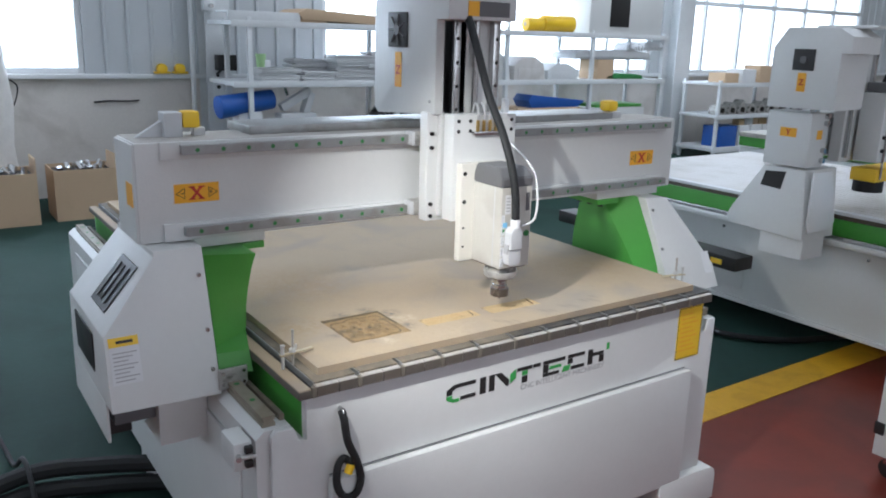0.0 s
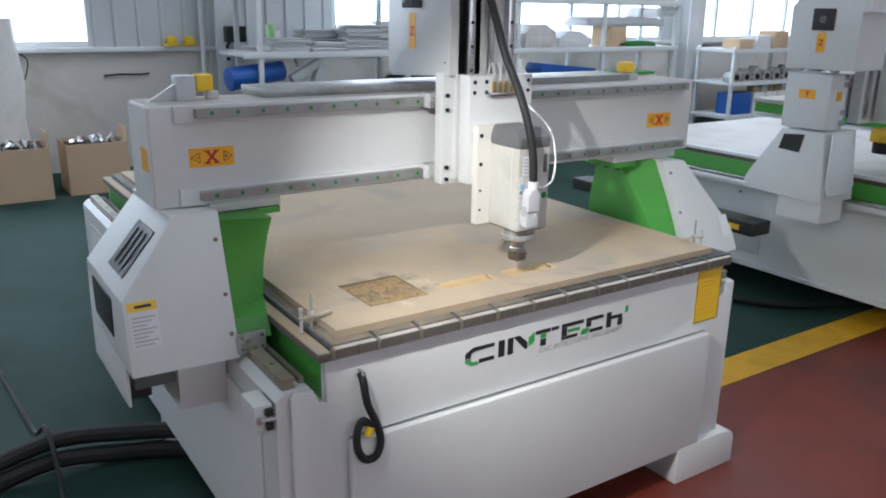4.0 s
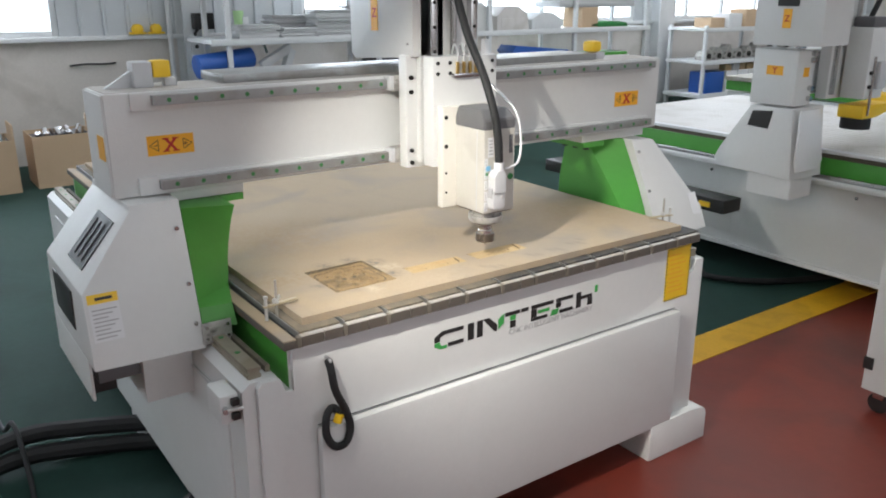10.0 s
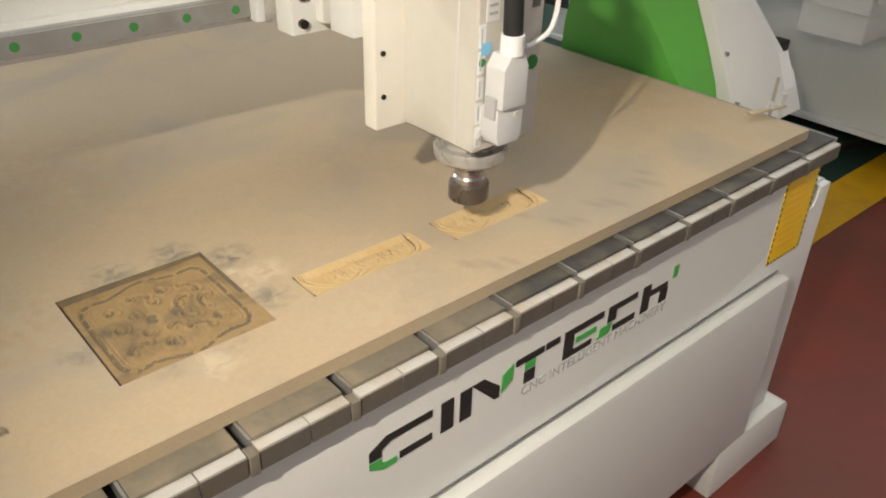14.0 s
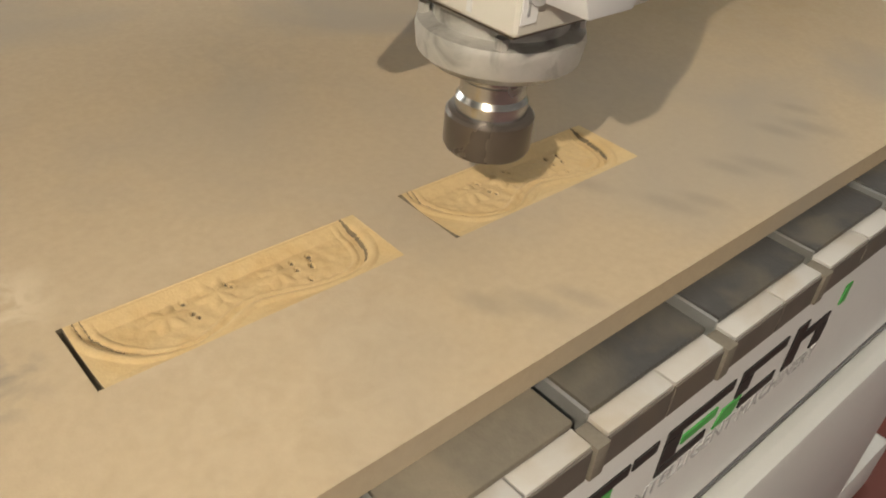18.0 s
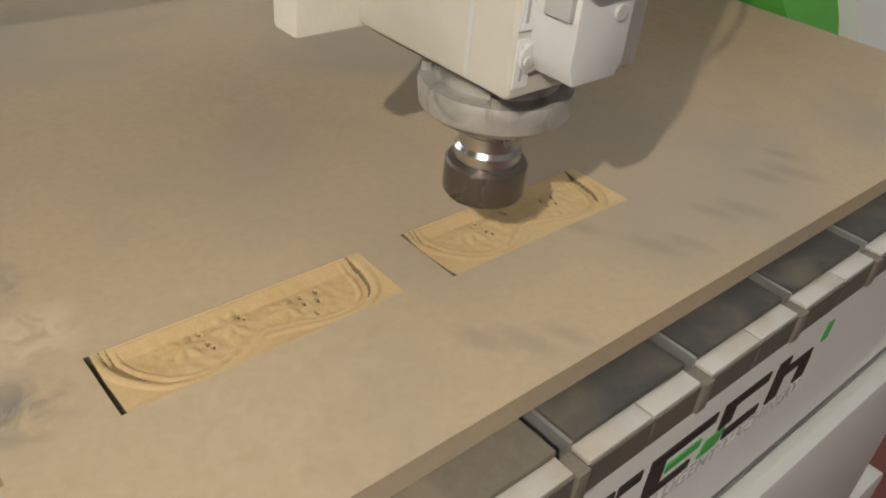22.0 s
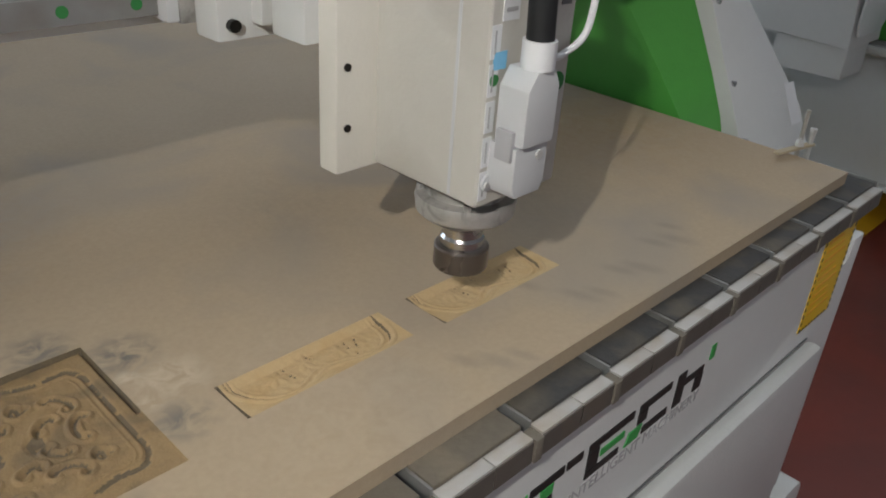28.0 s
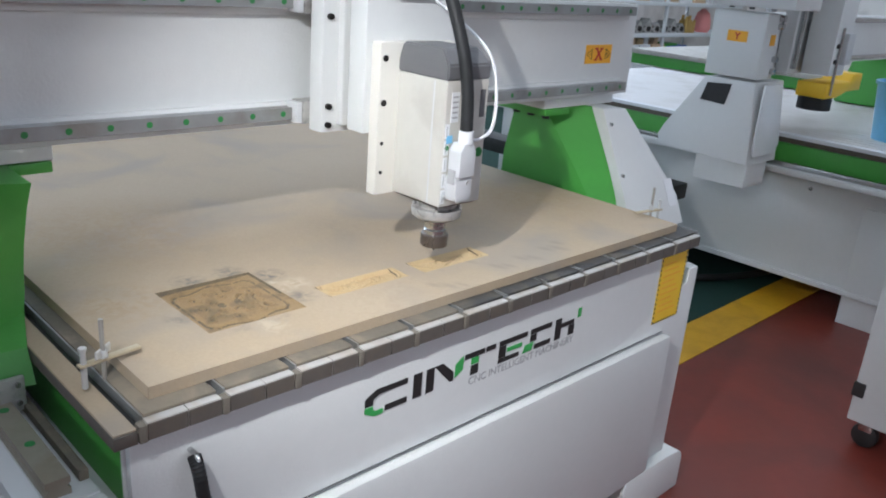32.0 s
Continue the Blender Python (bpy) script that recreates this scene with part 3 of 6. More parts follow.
def axis_sticker(letter, cx, cz, y, parent, w=0.104, h=0.049):
    st = part("axis_sticker", box(cx - w / 2, cx + w / 2, y - 0.0012, y, cz - h / 2, cz + h / 2), ORANGE, parent, "orange axis sticker with a red letter")
    part("letter", text_mesh(letter, 0.043, Matrix.Translation((cx, y - 0.0016, cz - 0.0145)) @ FRONT, 0.0004, 0.0011, "CENTER"), RED, st)
    for sx, sz in ((-1, -1), (-1, 1), (1, -1), (1, 1)):
        part("letter_serif", box(cx + sx * 0.0115 - 0.0075, cx + sx * 0.0115 + 0.0075, y - 0.002, y - 0.0012, cz + sz * 0.0145 - 0.0016, cz + sz * 0.0145 + 0.0016), RED, st)
    for s in (-1, 1):
        part("sign_bar", box(cx + s * w * 0.32 - 0.004, cx + s * w * 0.32 + 0.004, y - 0.0018, y - 0.0012, cz - 0.0009, cz + 0.0009), INK, st)
        if s == 1:
            part("sign_bar", box(cx + w * 0.32 - 0.0009, cx + w * 0.32 + 0.0009, y - 0.0024, y - 0.0018, cz - 0.004, cz + 0.004), INK, st)
        pts = [(cx + s * w * 0.46, cz), (cx + s * w * 0.27, cz - h * 0.27), (cx + s * w * 0.27, cz + h * 0.27)]
        for a, b in zip(pts, pts[1:] + pts[:1]):
            d = Vector((b[0] - a[0], b[1] - a[1])).normalized() * 0.0007
            part("arrow_line", prism([(a[0] - d.y, a[1] + d.x), (b[0] - d.y, b[1] + d.x), (b[0] + d.y, b[1] - d.x), (a[0] + d.y, a[1] - d.x)], "y", y - 0.0018, y - 0.0012), INK, st)


axis_sticker("X", -0.1025, 1.0935, GY0, beam, 0.108, 0.046)
axis_sticker("X", 1.4365, 1.0885, GY0, beam, 0.112, 0.048)
side_st = part("axis_sticker", box(GX0 - 0.0055, GX0 - 0.004, GY0 + 0.02, GY0 + 0.075, 1.065, 1.12), ORANGE, beam)
# limit switch block and bracket on the beam's top
sw = part("limit_switch", box(-0.150, -0.105, 0.50, 0.55, GZ1, GZ1 + 0.060, 0.004), LGREY, beam)
part("switch_cap", box(-0.104, -0.062, 0.50, 0.54, GZ1 + 0.022, GZ1 + 0.062, 0.006), YELLOW, sw, "yellow switch housing")
part("bracket", prism([(-0.215, GZ1), (-0.150, GZ1), (-0.150, GZ1 + 0.04)], "y", 0.52, 0.535), LGREY, sw)
part("bracket", box(-0.075, -0.045, 0.515, 0.54, GZ1, GZ1 + 0.02, 0.003), LGREY, sw)
sw2 = part("limit_switch", box(1.34, 1.40, 0.50, 0.55, GZ1, GZ1 + 0.022, 0.003), LGREY, beam)
part("switch_cap", box(1.34, 1.385, 0.50, 0.55, GZ1 + 0.023, GZ1 + 0.06, 0.012), YELLOW, sw2)


def lean(bm, k=0.30, foot_y=0.258):
    """Tips the front of a leg cover: its foot stands further forward than its top."""
    for v in bm.verts:
        if v.co.y < 0.45:
            v.co.y = foot_y + (v.co.z - 0.635) * k + (v.co.y - 0.37)
    return bm


def leg(mirror):
    """One upright of the gantry: green web, white cover, motor box, carriage block."""
    def mx(x):
        return 1.311 - x if mirror else x
    def bx(name, x0, x1, y0, y1, z0, z1, mat, parent, label="", bevel=0.003):
        a, b = sorted((mx(x0), mx(x1)))
        return part(name, box(a, b, y0, y1, z0, z1, bevel), mat, parent, label)
    side = [(0.268, 0.680), (0.272, 0.735), (0.288, 0.775), (0.318, 0.825), (0.360, 0.870), (0.415, 0.915), (0.432, 0.940), (0.432, 0.9545), (0.61, 0.9545), (0.61, 0.93), (0.635, 0.80), (0.64, 0.680)]
    if mirror:
        side = [(0.284, 0.680), (0.302, 0.735), (0.335, 0.805), (0.372, 0.875), (0.405, 0.935), (0.415, 0.9545), (0.61, 0.9545), (0.61, 0.93), (0.635, 0.80), (0.64, 0.680)]
    a, b = sorted((mx(-0.115), mx(-0.034)))
    shape = prism(side, "x", a, b, 0.0 if mirror else 0.003)
    if mirror:
        # the front face turns inwards: its inner edge stands further back towards the top
        for v in shape.verts:
            if v.co.x < a + 0.01 and v.co.y < 0.45:
                v.co.y += 0.010 + 0.105 * (v.co.z - 0.68) / 0.31
    else:
        shape = bmesh.new()
        rings = []
        for z, xi, yi in ((0.680, -0.038, 0.262), (0.728, -0.038, 0.285), (0.744, -0.012, 0.374), (0.772, -0.003, 0.392), (0.802, 0.0, 0.397), (0.850, 0.0, 0.381), (0.910, 0.0, 0.352), (0.9545, 0.0, 0.322)):
            yo = 0.266 + (z - 0.635) * 0.30
            rings.append([shape.verts.new(p) for p in ((-0.114, yo, z), (xi, yi, z), (xi, 0.61, z), (-0.114, 0.61, z))])
        for lo, hi in zip(rings, rings[1:]):
            for k in range(4):
                shape.faces.new((lo[k], lo[(k + 1) % 4], hi[(k + 1) % 4], hi[k]))
        shape.faces.new(rings[0][::-1]), shape.faces.new(rings[-1])
    web = part("leg_web", shape, GREEN, router, "bright green gantry leg")
    a, b = sorted((mx(-0.0325 if mirror else 0.0006), mx(0.064)))
    part("leg_flange", prism([(0.425, 0.938), (0.425, 0.9545), (0.605, 0.9545), (0.605, 0.938)], "x", a, b, 0.002), GREEN, web)
    for y in (0.46, 0.51, 0.56):
        part("leg_bolt", cyl((mx(0.018), y, 0.924), (mx(0.018), y, 0.938), 0.010, seg=8), BLACK, web)
    out = [(-0.117, 0.640), (-0.363, 0.646), (-0.360, 0.808), (-0.230, 0.9655), (-0.230, 0.9775), (-0.117, 0.9775)]
    slope, foot_y = 0.30, 0.258
    if mirror:
        slope, foot_y = 0.483, 0.226
        out = [(-0.117, 0.640), (-0.366, 0.642), (-0.368, 0.717), (-0.220, 0.948), (-0.117, 0.9545)]
    bx("beam_foot", -0.228 if mirror else -0.114, 0.068, 0.43, 0.60, 0.9553, 0.9783, WHITE, router)
    cov = part("leg_cover", lean(prism([(mx(x), z) for x, z in out], "y", 0.37, 0.70, 0.003), slope, foot_y), WHITE, router, "white folded sheet-metal leg cover")
    for x, z in ((-0.134, 0.915), (-0.131, 0.79), (-0.131, 0.70)):
        y = foot_y + (z - 0.635) * slope
        part("cover_screw", cyl((mx(x), y - 0.005, z), (mx(x), y + 0.003, z), 0.005, seg=10), STEEL, cov)
    # dark panel in the sloping face
    n = Vector((-0.1575, 0, 0.130)).normalized()
    u = Vector((0.130, 0, 0.1575)).normalized()
    c = Vector((-0.295, 0.47, 0.887))
    m = Matrix(((u.x, 0, n.x, c.x), (0, 1, 0, c.y), (u.z, 0, n.z, c.z), (0, 0, 0, 1)))
    flip = Matrix.Translation((1.311, 0, 0)) @ Matrix.Diagonal((-1, 1, 1, 1))
    def plate(*dims):
        bm = add_box(bmesh.new(), *dims, 0.0015, 1, m)
        if mirror:
            bmesh.ops.transform(bm, matrix=flip, verts=bm.verts)
        return bm
    if mirror:
        m = m @ Matrix.Translation((0, 0, -0.012))
    win = part("vent_panel", plate(-0.066, 0.062, -0.075, 0.065, -0.001, 0.003), BLACK, cov, "glossy black vent panel")
    for s in (-0.04, -0.005, 0.03):
        part("vent_slat", plate(-0.05, 0.046, s - 0.005, s + 0.005, 0.003, 0.006), BLACK, win)
    bx("motor_box", -0.245, -0.128, 0.34, 0.52, 0.500, 0.640, WHITE, cov)
    bx("drive_plate", -0.340, -0.246, 0.36, 0.60, 0.570, 0.612, GREYCAP, cov)
    bx("lower_flange", -0.363, -0.356, 0.33, 0.70, 0.545, 0.646, WHITE, cov)
    bx("side_slot", -0.3645, -0.3605, 0.42, 0.62, 0.690, 0.785, BLACK, cov, "black cable opening", 0.001)
    bx("cable_chain", -0.352, -0.29, 0.42, 0.58, 0.52, 0.565, BLACK, cov, "black cable chain end", 0.004)
    blk = bx("guide_block", -0.125, -0.051, 0.278, 0.625, 0.650, 0.6795, CAST, web)
    bx("end_seal", -0.123, -0.053, 0.258, 0.267, 0.648, 0.700, CAST, blk)
    for x in (-0.113, -0.063):
        for z in (0.662, 0.690):
            part("seal_screw", cyl((mx(x), 0.254, z), (mx(x), 0.2585, z), 0.004, seg=8), STEEL, blk)
    return cov


cov = leg(False)
def on_cover(name, x0, x1, z0, z1, off, mat, parent, label="", slope=0.30, foot_y=0.258):
    return part(name, lean(box(x0, x1, 0.37 - off - 0.0008, 0.37 - off, z0, z1), slope, foot_y), mat, parent, label)


warn = on_cover("warning_label", -0.352, -0.288, 0.705, 0.806, 0.0003, PAPER, cov, "white label with a yellow head and illegible print")
on_cover("label_head", -0.352, -0.288, 0.786, 0.806, 0.0012, YELLOW, warn)
for k in range(8):
    on_cover("print_line", -0.346, -0.294 - 0.01 * (k % 3), 0.771 - 0.0085 * k, 0.7735 - 0.0085 * k, 0.0012, GREYINK, warn)
on_cover("print_line", -0.336, -0.300, 0.793, 0.799, 0.0022, INK, warn)
cov2 = leg(True)
on_cover("cover_tag", 1.628, 1.668, 0.69, 0.76, 0.0003, PAPER, cov2, "pale paper tag", 0.483, 0.226)
part("seal_knob", cyl((-0.108, 0.30, 0.605), (-0.108, 0.34, 0.605), 0.016, seg=12), YELLOW, router, "yellow plastic plug")

# ---- carriage, spindle and Z box ----
PLACING[0] = lambda x, y, z: (x, y, z if z < 0.887 else 0.887 + (z - 0.887) * 0.94)
X = SX
car = part("carriage_plate", box(X - 0.128, X + 0.128, 0.335, 0.372, 0.985, 1.300, 0.004), WHITE, router, "white machined carriage plate")
for z in (1.222, 1.017):
    for s in (-1, 1):
        part("guide_block", box(X + s * 0.085 - 0.055, X + s * 0.085 + 0.055, 0.374, 0.411, z - 0.022, z + 0.022, 0.003), CAST, car)
        part("end_seal", box(X + s * 0.145 - 0.006, X + s * 0.145 + 0.006, 0.376, 0.409, z - 0.02, z + 0.02, 0.002), LGREY, car)
for s in (-1, 1):
    for z in (1.0, 1.035, 1.20, 1.24):
        part("carriage_bolt", cyl((X + s * 0.114, 0.329, z), (X + s * 0.114, 0.3355, z), 0.006, seg=10), DARKST, car)
zcol = part("z_column", box(X - 0.095, X + 0.095, 0.318, 0.335, 1.0, 1.62, 0.003), WHITE, router)
for s in (-1, 1):
    zr = part("linear_rail", box(X + s * 0.064 - 0.010, X + s * 0.064 + 0.010, 0.296, 0.318, 1.02, 1.60, 0.002), STEEL, router, "upright steel rail")
    for k in range(9):
        part("rail_plug", cyl((X + s * 0.064, 0.2952, 1.05 + 0.065 * k), (X + s * 0.064, 0.2962, 1.05 + 0.065 * k), 0.0048, seg=10), DARKST, zr)
part("ball_screw", cyl((X, 0.303, 1.10), (X, 0.303, 1.60), 0.009, seg=14), STEEL, router)
zp = part("z_plate", box(X - 0.103, X + 0.103, 0.247, 0.292, 1.00, 1.300, 0.003), WHITE, router, "white upper spindle plate with bolts")
for s in (-1, 1):
    for x in (0.05, 0.088):
        for z in (1.255, 1.283):
            part("plate_bolt", cyl((X + s * x, 0.2455, z), (X + s * x, 0.2485, z), 0.0055, seg=10), BLACK, zp)
lowp = part("spindle_plate", box(X - 0.091, X + 0.091, 0.222, 0.246, 0.887, 1.168, 0.003), WARMW, router, "white spindle mounting plate")
for s in (-1, 1):
    for z, r in ((1.14, 0.006), (1.06, 0.006), (0.985, 0.0035), (0.93, 0.0035)):
        part("plate_bolt", cyl((X + s * 0.080, 0.2205, z), (X + s * 0.080, 0.2235, z), r, seg=10), DARKST, lowp)
# lubrication fittings
man = part("oil_manifold", box(X - 0.045, X + 0.045, 0.235, 0.247, 1.243, 1.254, 0.002), STEEL, zp)
for k in range(4):
    x = X - 0.03 + 0.02 * k
    part("oil_fitting", cyl((x, 0.241, 1.254), (x, 0.241, 1.285), 0.0045, seg=8), BRASS, man)
    part("oil_pipe", tube([(x, 0.241, 1.285), (x, 0.241, 1.31), (x + 0.01, 0.27, 1.33), (x + 0.02, 0.30, 1.29)], 0.0028, 6, 5), LGREY, man)
part("oil_sight", box(X + 0.078, X + 0.094, 0.268, 0.284, 1.30, 1.34, 0.002), PAPER, zp)

# spindle motor
MX0, MX1, MY0, MY1, MZ0, MZ1 = X - 0.050, X + 0.050, 0.100, 0.222, 0.890, 1.118
spindle = part("spindle_motor", box(MX0, MX1, MY0, MY1, MZ0, MZ1, 0.004, 3), MOTORW, router, "square cream-white spindle motor")
c = 0.018
cap = bmesh.new()
lo = [(MX0 - 0.001, MY0 - 0.001), (MX1 + 0.001, MY0 - 0.001), (MX1 + 0.001, MY1), (MX0 - 0.001, MY1)]
hi = [(MX0 + 0.008, MY0 + 0.022), (MX1 - 0.008, MY0 + 0.022), (MX1 - 0.008, MY1), (MX0 + 0.008, MY1)]
rows = [[cap.verts.new((x, y, z)) for x, y in ring] for ring, z in ((lo, MZ1), (lo, MZ1 + 0.026), (hi, MZ1 + 0.052))]
for a, b in zip(rows, rows[1:]):
    for k in range(4):
        cap.faces.new((a[k], a[(k + 1) % 4], b[(k + 1) % 4], b[k]))
cap.faces.new(rows[0][::-1]), cap.faces.new(rows[-1])
bmesh.ops.bevel(cap, geom=list(cap.edges), offset=0.003, segments=2, affect="EDGES")
part("motor_base", box(MX0 + 0.007, MX1 - 0.007, MY0 + 0.007, MY1 - 0.004, MZ0 - 0.004, MZ0 + 0.001, 0.001), GREASE, spindle, "greasy dark lower face of the motor")
part("motor_cap", cap, GREYCAP, spindle, "dark grey plastic motor cap")
part("groove_line", box(MX0 - 0.0006, MX0 + 0.001, MY0 + 0.028, MY0 + 0.031, MZ0 + 0.004, MZ1 - 0.004), LGREY, spindle)
part("rating_plate", box(MX0 + 0.012, MX0 + 0.030, MY0 - 0.0008, MY0, 1.045, 1.098), PAPER, spindle)
for k in range(5):
    part("print_line", box(MX0 + 0.015, MX0 + 0.027, MY0 - 0.0014, MY0 - 0.0008, 1.052 + 0.009 * k, 1.055 + 0.009 * k), GREYINK, spindle)
part("rating_plate", box(MX1 - 0.020, MX1 - 0.008, MY0 - 0.0008, MY0, 1.05, 1.10), GREYCAP, spindle)
for k in range(5):
    z = 0.897 + 0.030 * k
    part("strip_label", box(MX0 + 0.002, MX0 + 0.012, MY0 - 0.0008, MY0, z, z + 0.026), PAPER, spindle, "narrow white label with tiny print")
    part("print_line", box(MX0 + 0.005, MX0 + 0.0065, MY0 - 0.0013, MY0 - 0.0008, z + 0.004, z + 0.022), GREYINK, spindle)
part("round_sticker", cyl((MX1 - 0.014, MY0 - 0.001, 0.985), (MX1 - 0.014, MY0, 0.985), 0.009, seg=16), DGREEN, spindle, "round green sticker")
part("blue_sticker", box(MX0 + 0.006, MX0 + 0.020, MY0 - 0.001, MY0, 1.008, 1.022), LBLUE, spindle, "small blue sticker")
part("round_sticker", cyl((MX0 + 0.008, MY0 - 0.001, 1.000), (MX0 + 0.008, MY0, 1.000), 0.005, seg=12), DGREEN, spindle)
KX = X - 0.026
# connector
con = part("connector", prism([(KX - 0.010, 0.906), (KX + 0.020, 0.906), (KX + 0.024, 0.914), (KX + 0.024, 0.950), (KX - 0.014, 0.950), (KX - 0.014, 0.916)], "y", 0.073, MY0, 0.0012), LGREY, spindle, "light grey cable connector with latch")
part("connector_hood", prism([(KX - 0.013, 0.952), (KX + 0.023, 0.952), (KX + 0.023, 0.998), (KX + 0.016, 1.012), (KX - 0.004, 1.012), (KX - 0.013, 0.998)], "y", 0.068, MY0 - 0.004, 0.0012), LGREY, con)
part("latch", box(KX - 0.017, KX + 0.027, 0.076, 0.092, 0.938, 0.964, 0.0012), GREYINK, con)
part("cable_gland", cyl((KX + 0.006, 0.078, 1.012), (KX + 0.006, 0.078, 1.034), 0.013, seg=12), PAPER, con)
part("connector_screw", cyl((KX - 0.0135, 0.097, 0.913), (KX - 0.0135, 0.1005, 0.913), 0.0075, seg=14), LGREY, con)
part("flange_screw", cyl((KX - 0.0165, 0.0955, 0.912), (KX - 0.0165, 0.0971, 0.912), 0.0028, seg=8), ZINC, con)
part("connector_screw", cyl((KX + 0.014, 0.0715, 0.940), (KX + 0.014, 0.0735, 0.940), 0.004, seg=10), ZINC, con)
cable = part("motor_cable", tube([(KX + 0.006, 0.078, 1.034), (KX + 0.003, 0.080, 1.10), (KX - 0.004, 0.090, 1.17), (X - 0.040, 0.12, 1.26), (X - 0.052, 0.17, 1.36), (X - 0.058, 0.21, 1.46), (X - 0.055, 0.26, 1.55), (X - 0.040, 0.31, 1.60)], 0.0105, 12, 10), RUBBER, router, "thick black motor cable")
part("air_hose", tube([(X + 0.046, 0.255, 1.245), (X + 0.058, 0.20, 1.215), (X + 0.064, 0.12, 1.16), (X + 0.064, 0.095, 1.09), (X + 0.055, 0.09, 1.03), (X + 0.030, 0.092, 1.012), (X + 0.010, 0.088, 1.012)], 0.003, 8, 8), PAPER, router, "thin white hose loop")
# nose, nut
part("nose_flange", spun([(0.042, 0.8895), (0.042, 0.885), (0.036, 0.882), (0.036, 0.874), (0.0445, 0.872), (0.0455, 0.868), (0.0440, 0.857), (0.038, 0.852), (0.024, 0.850)], X, SY, 40), CAST, spindle, "worn cast nose flange")
for k in range(4):
    a = math.pi / 4 + k * math.pi / 2
    part("flange_bolt", cyl((X + 0.0405 * math.cos(a), SY + 0.0405 * math.sin(a), 0.872), (X + 0.0405 * math.cos(a), SY + 0.0405 * math.sin(a), 0.878), 0.0035, seg=8), CAST, spindle)
part("spindle_shaft", spun([(0.020, 0.851), (0.020, 0.842), (0.0185, 0.840), (0.0185, 0.832), (0.0205, 0.829), (0.0205, 0.819)], X, SY), STEEL, spindle, "bright turned steel shaft")
part("collet_nut", spun([(0.0215, 0.8215), (0.0240, 0.8210), (0.0253, 0.8195), (0.0253, 0.801), (0.0240, 0.7985), (0.018, 0.7975), (0.008, 0.7975)], X, SY, 40), NUTST, spindle, "blackened collet nut")
part("cutter", cyl((X, SY, 0.7875), (X, SY, 0.7980), 0.0016, 0.0030, seg=10), DARKST, spindle, "slim steel milling cutter")

# Z drive box
ZX0, ZX1 = X - 0.118, X + 0.100
zbox = part("z_drive_box", prism([(0.318, 1.295), (0.62, 1.275), (0.64, 1.29), (0.64, 1.60), (0.60, 1.66), (0.30, 1.66), (0.262, 1.63), (0.262, 1.555), (0.318, 1.555)], "x", ZX0, ZX0 + 0.10, 0.004), WHITE, router, "tall white sheet-metal drive box")
part("box_top", prism([(0.262, 1.555), (0.60, 1.555), (0.60, 1.66), (0.30, 1.66), (0.262, 1.63)], "x", ZX0 + 0.10, ZX1, 0.004), WHITE, zbox)
fan = part("fan_grille", box(ZX0 - 0.006, ZX0, 0.455, 0.555, 1.475, 1.575, 0.003), BLACK, zbox, "square black cooling fan")
for k in range(7):
    a = 2 * math.pi * k / 7
    part("fan_rib", cyl((ZX0 - 0.008, 0.505 + 0.012 * math.cos(a), 1.525 + 0.012 * math.sin(a)), (ZX0 - 0.008, 0.505 + 0.043 * math.cos(a), 1.525 + 0.043 * math.sin(a)), 0.003, seg=6), GREYCAP, fan)
part("fan_hub", cyl((ZX0 - 0.010, 0.505, 1.525), (ZX0 - 0.006, 0.505, 1.525), 0.016, seg=16), GREYCAP, fan)
zs = part("axis_sticker", box(ZX0 - 0.0012, ZX0, 0.488, 0.523, 1.36, 1.462), ORANGE, zbox, "orange axis sticker with a dark letter")
part("letter", text_mesh("Z", 0.036, Matrix.Translation((ZX0 - 0.0016, 0.505, 1.398)) @ pose(0, 0, 0, 90, 0, -90), 0.0004, 0.0006, "CENTER"), RED, zs)
part("box_label", box(X - 0.06, X + 0.075, 0.2608, 0.262, 1.565, 1.605), GREYCAP, zbox)
part("warning_triangle", box(X - 0.06, X - 0.025, 0.2600, 0.2608, 1.565, 1.605), ORANGE, zbox)
part("box_screw", cyl((ZX0 - 0.003, 0.34, 1.33), (ZX0, 0.34, 1.33), 0.004, seg=8), STEEL, zbox)

PLACING[0] = None

# ---- the board on the table, with its carvings ----
ZB = 0.756
WX0, WX1, WY0, WY1 = 0.027, 1.292, 0.040, 2.09
POCKET = (0.161, 0.329, 0.132, 0.307)
BAND1 = (0.3835, 0.5535, 0.1420, 0.1900)
BAND2 = (0.5880, 0.7580, 0.1370, 0.1910)


def curl_points(cx, cy, size, turn, hand):
    """A small S-shaped scroll as points in the panel's own 0 to 1 square."""
    pts = []
    for k in range(15):
        s = k / 14
        a = hand * (1 - 2 * s) * 2.6
        r = size * (0.25 + 0.5 * s)
        x, y = r * math.sin(a) + size * (s - 0.5), r * math.cos(a) * 0.6
        pts.append((cx + x * math.cos(turn) - y * math.sin(turn), cy + x * math.sin(turn) + y * math.cos(turn)))
    return pts


def line_distance(U, V, pts):
    best = np.full(U.shape, 9.0)
    for (x0, y0), (x1, y1) in zip(pts, pts[1:]):
        dx, dy = x1 - x0, y1 - y0
        t = np.clip(((U - x0) * dx + (V - y0) * dy) / (dx * dx + dy * dy + 1e-9), 0, 1)
        best = np.minimum(best, np.hypot(U - x0 - t * dx, V - y0 - t * dy))
    return best


def noise_field(U, V, scale, seed):
    out = np.zeros(U.shape)
    for idx in np.ndindex(U.shape):
        out[idx] = noise.noise(Vector((U[idx] * scale, V[idx] * scale, seed)))
    return out


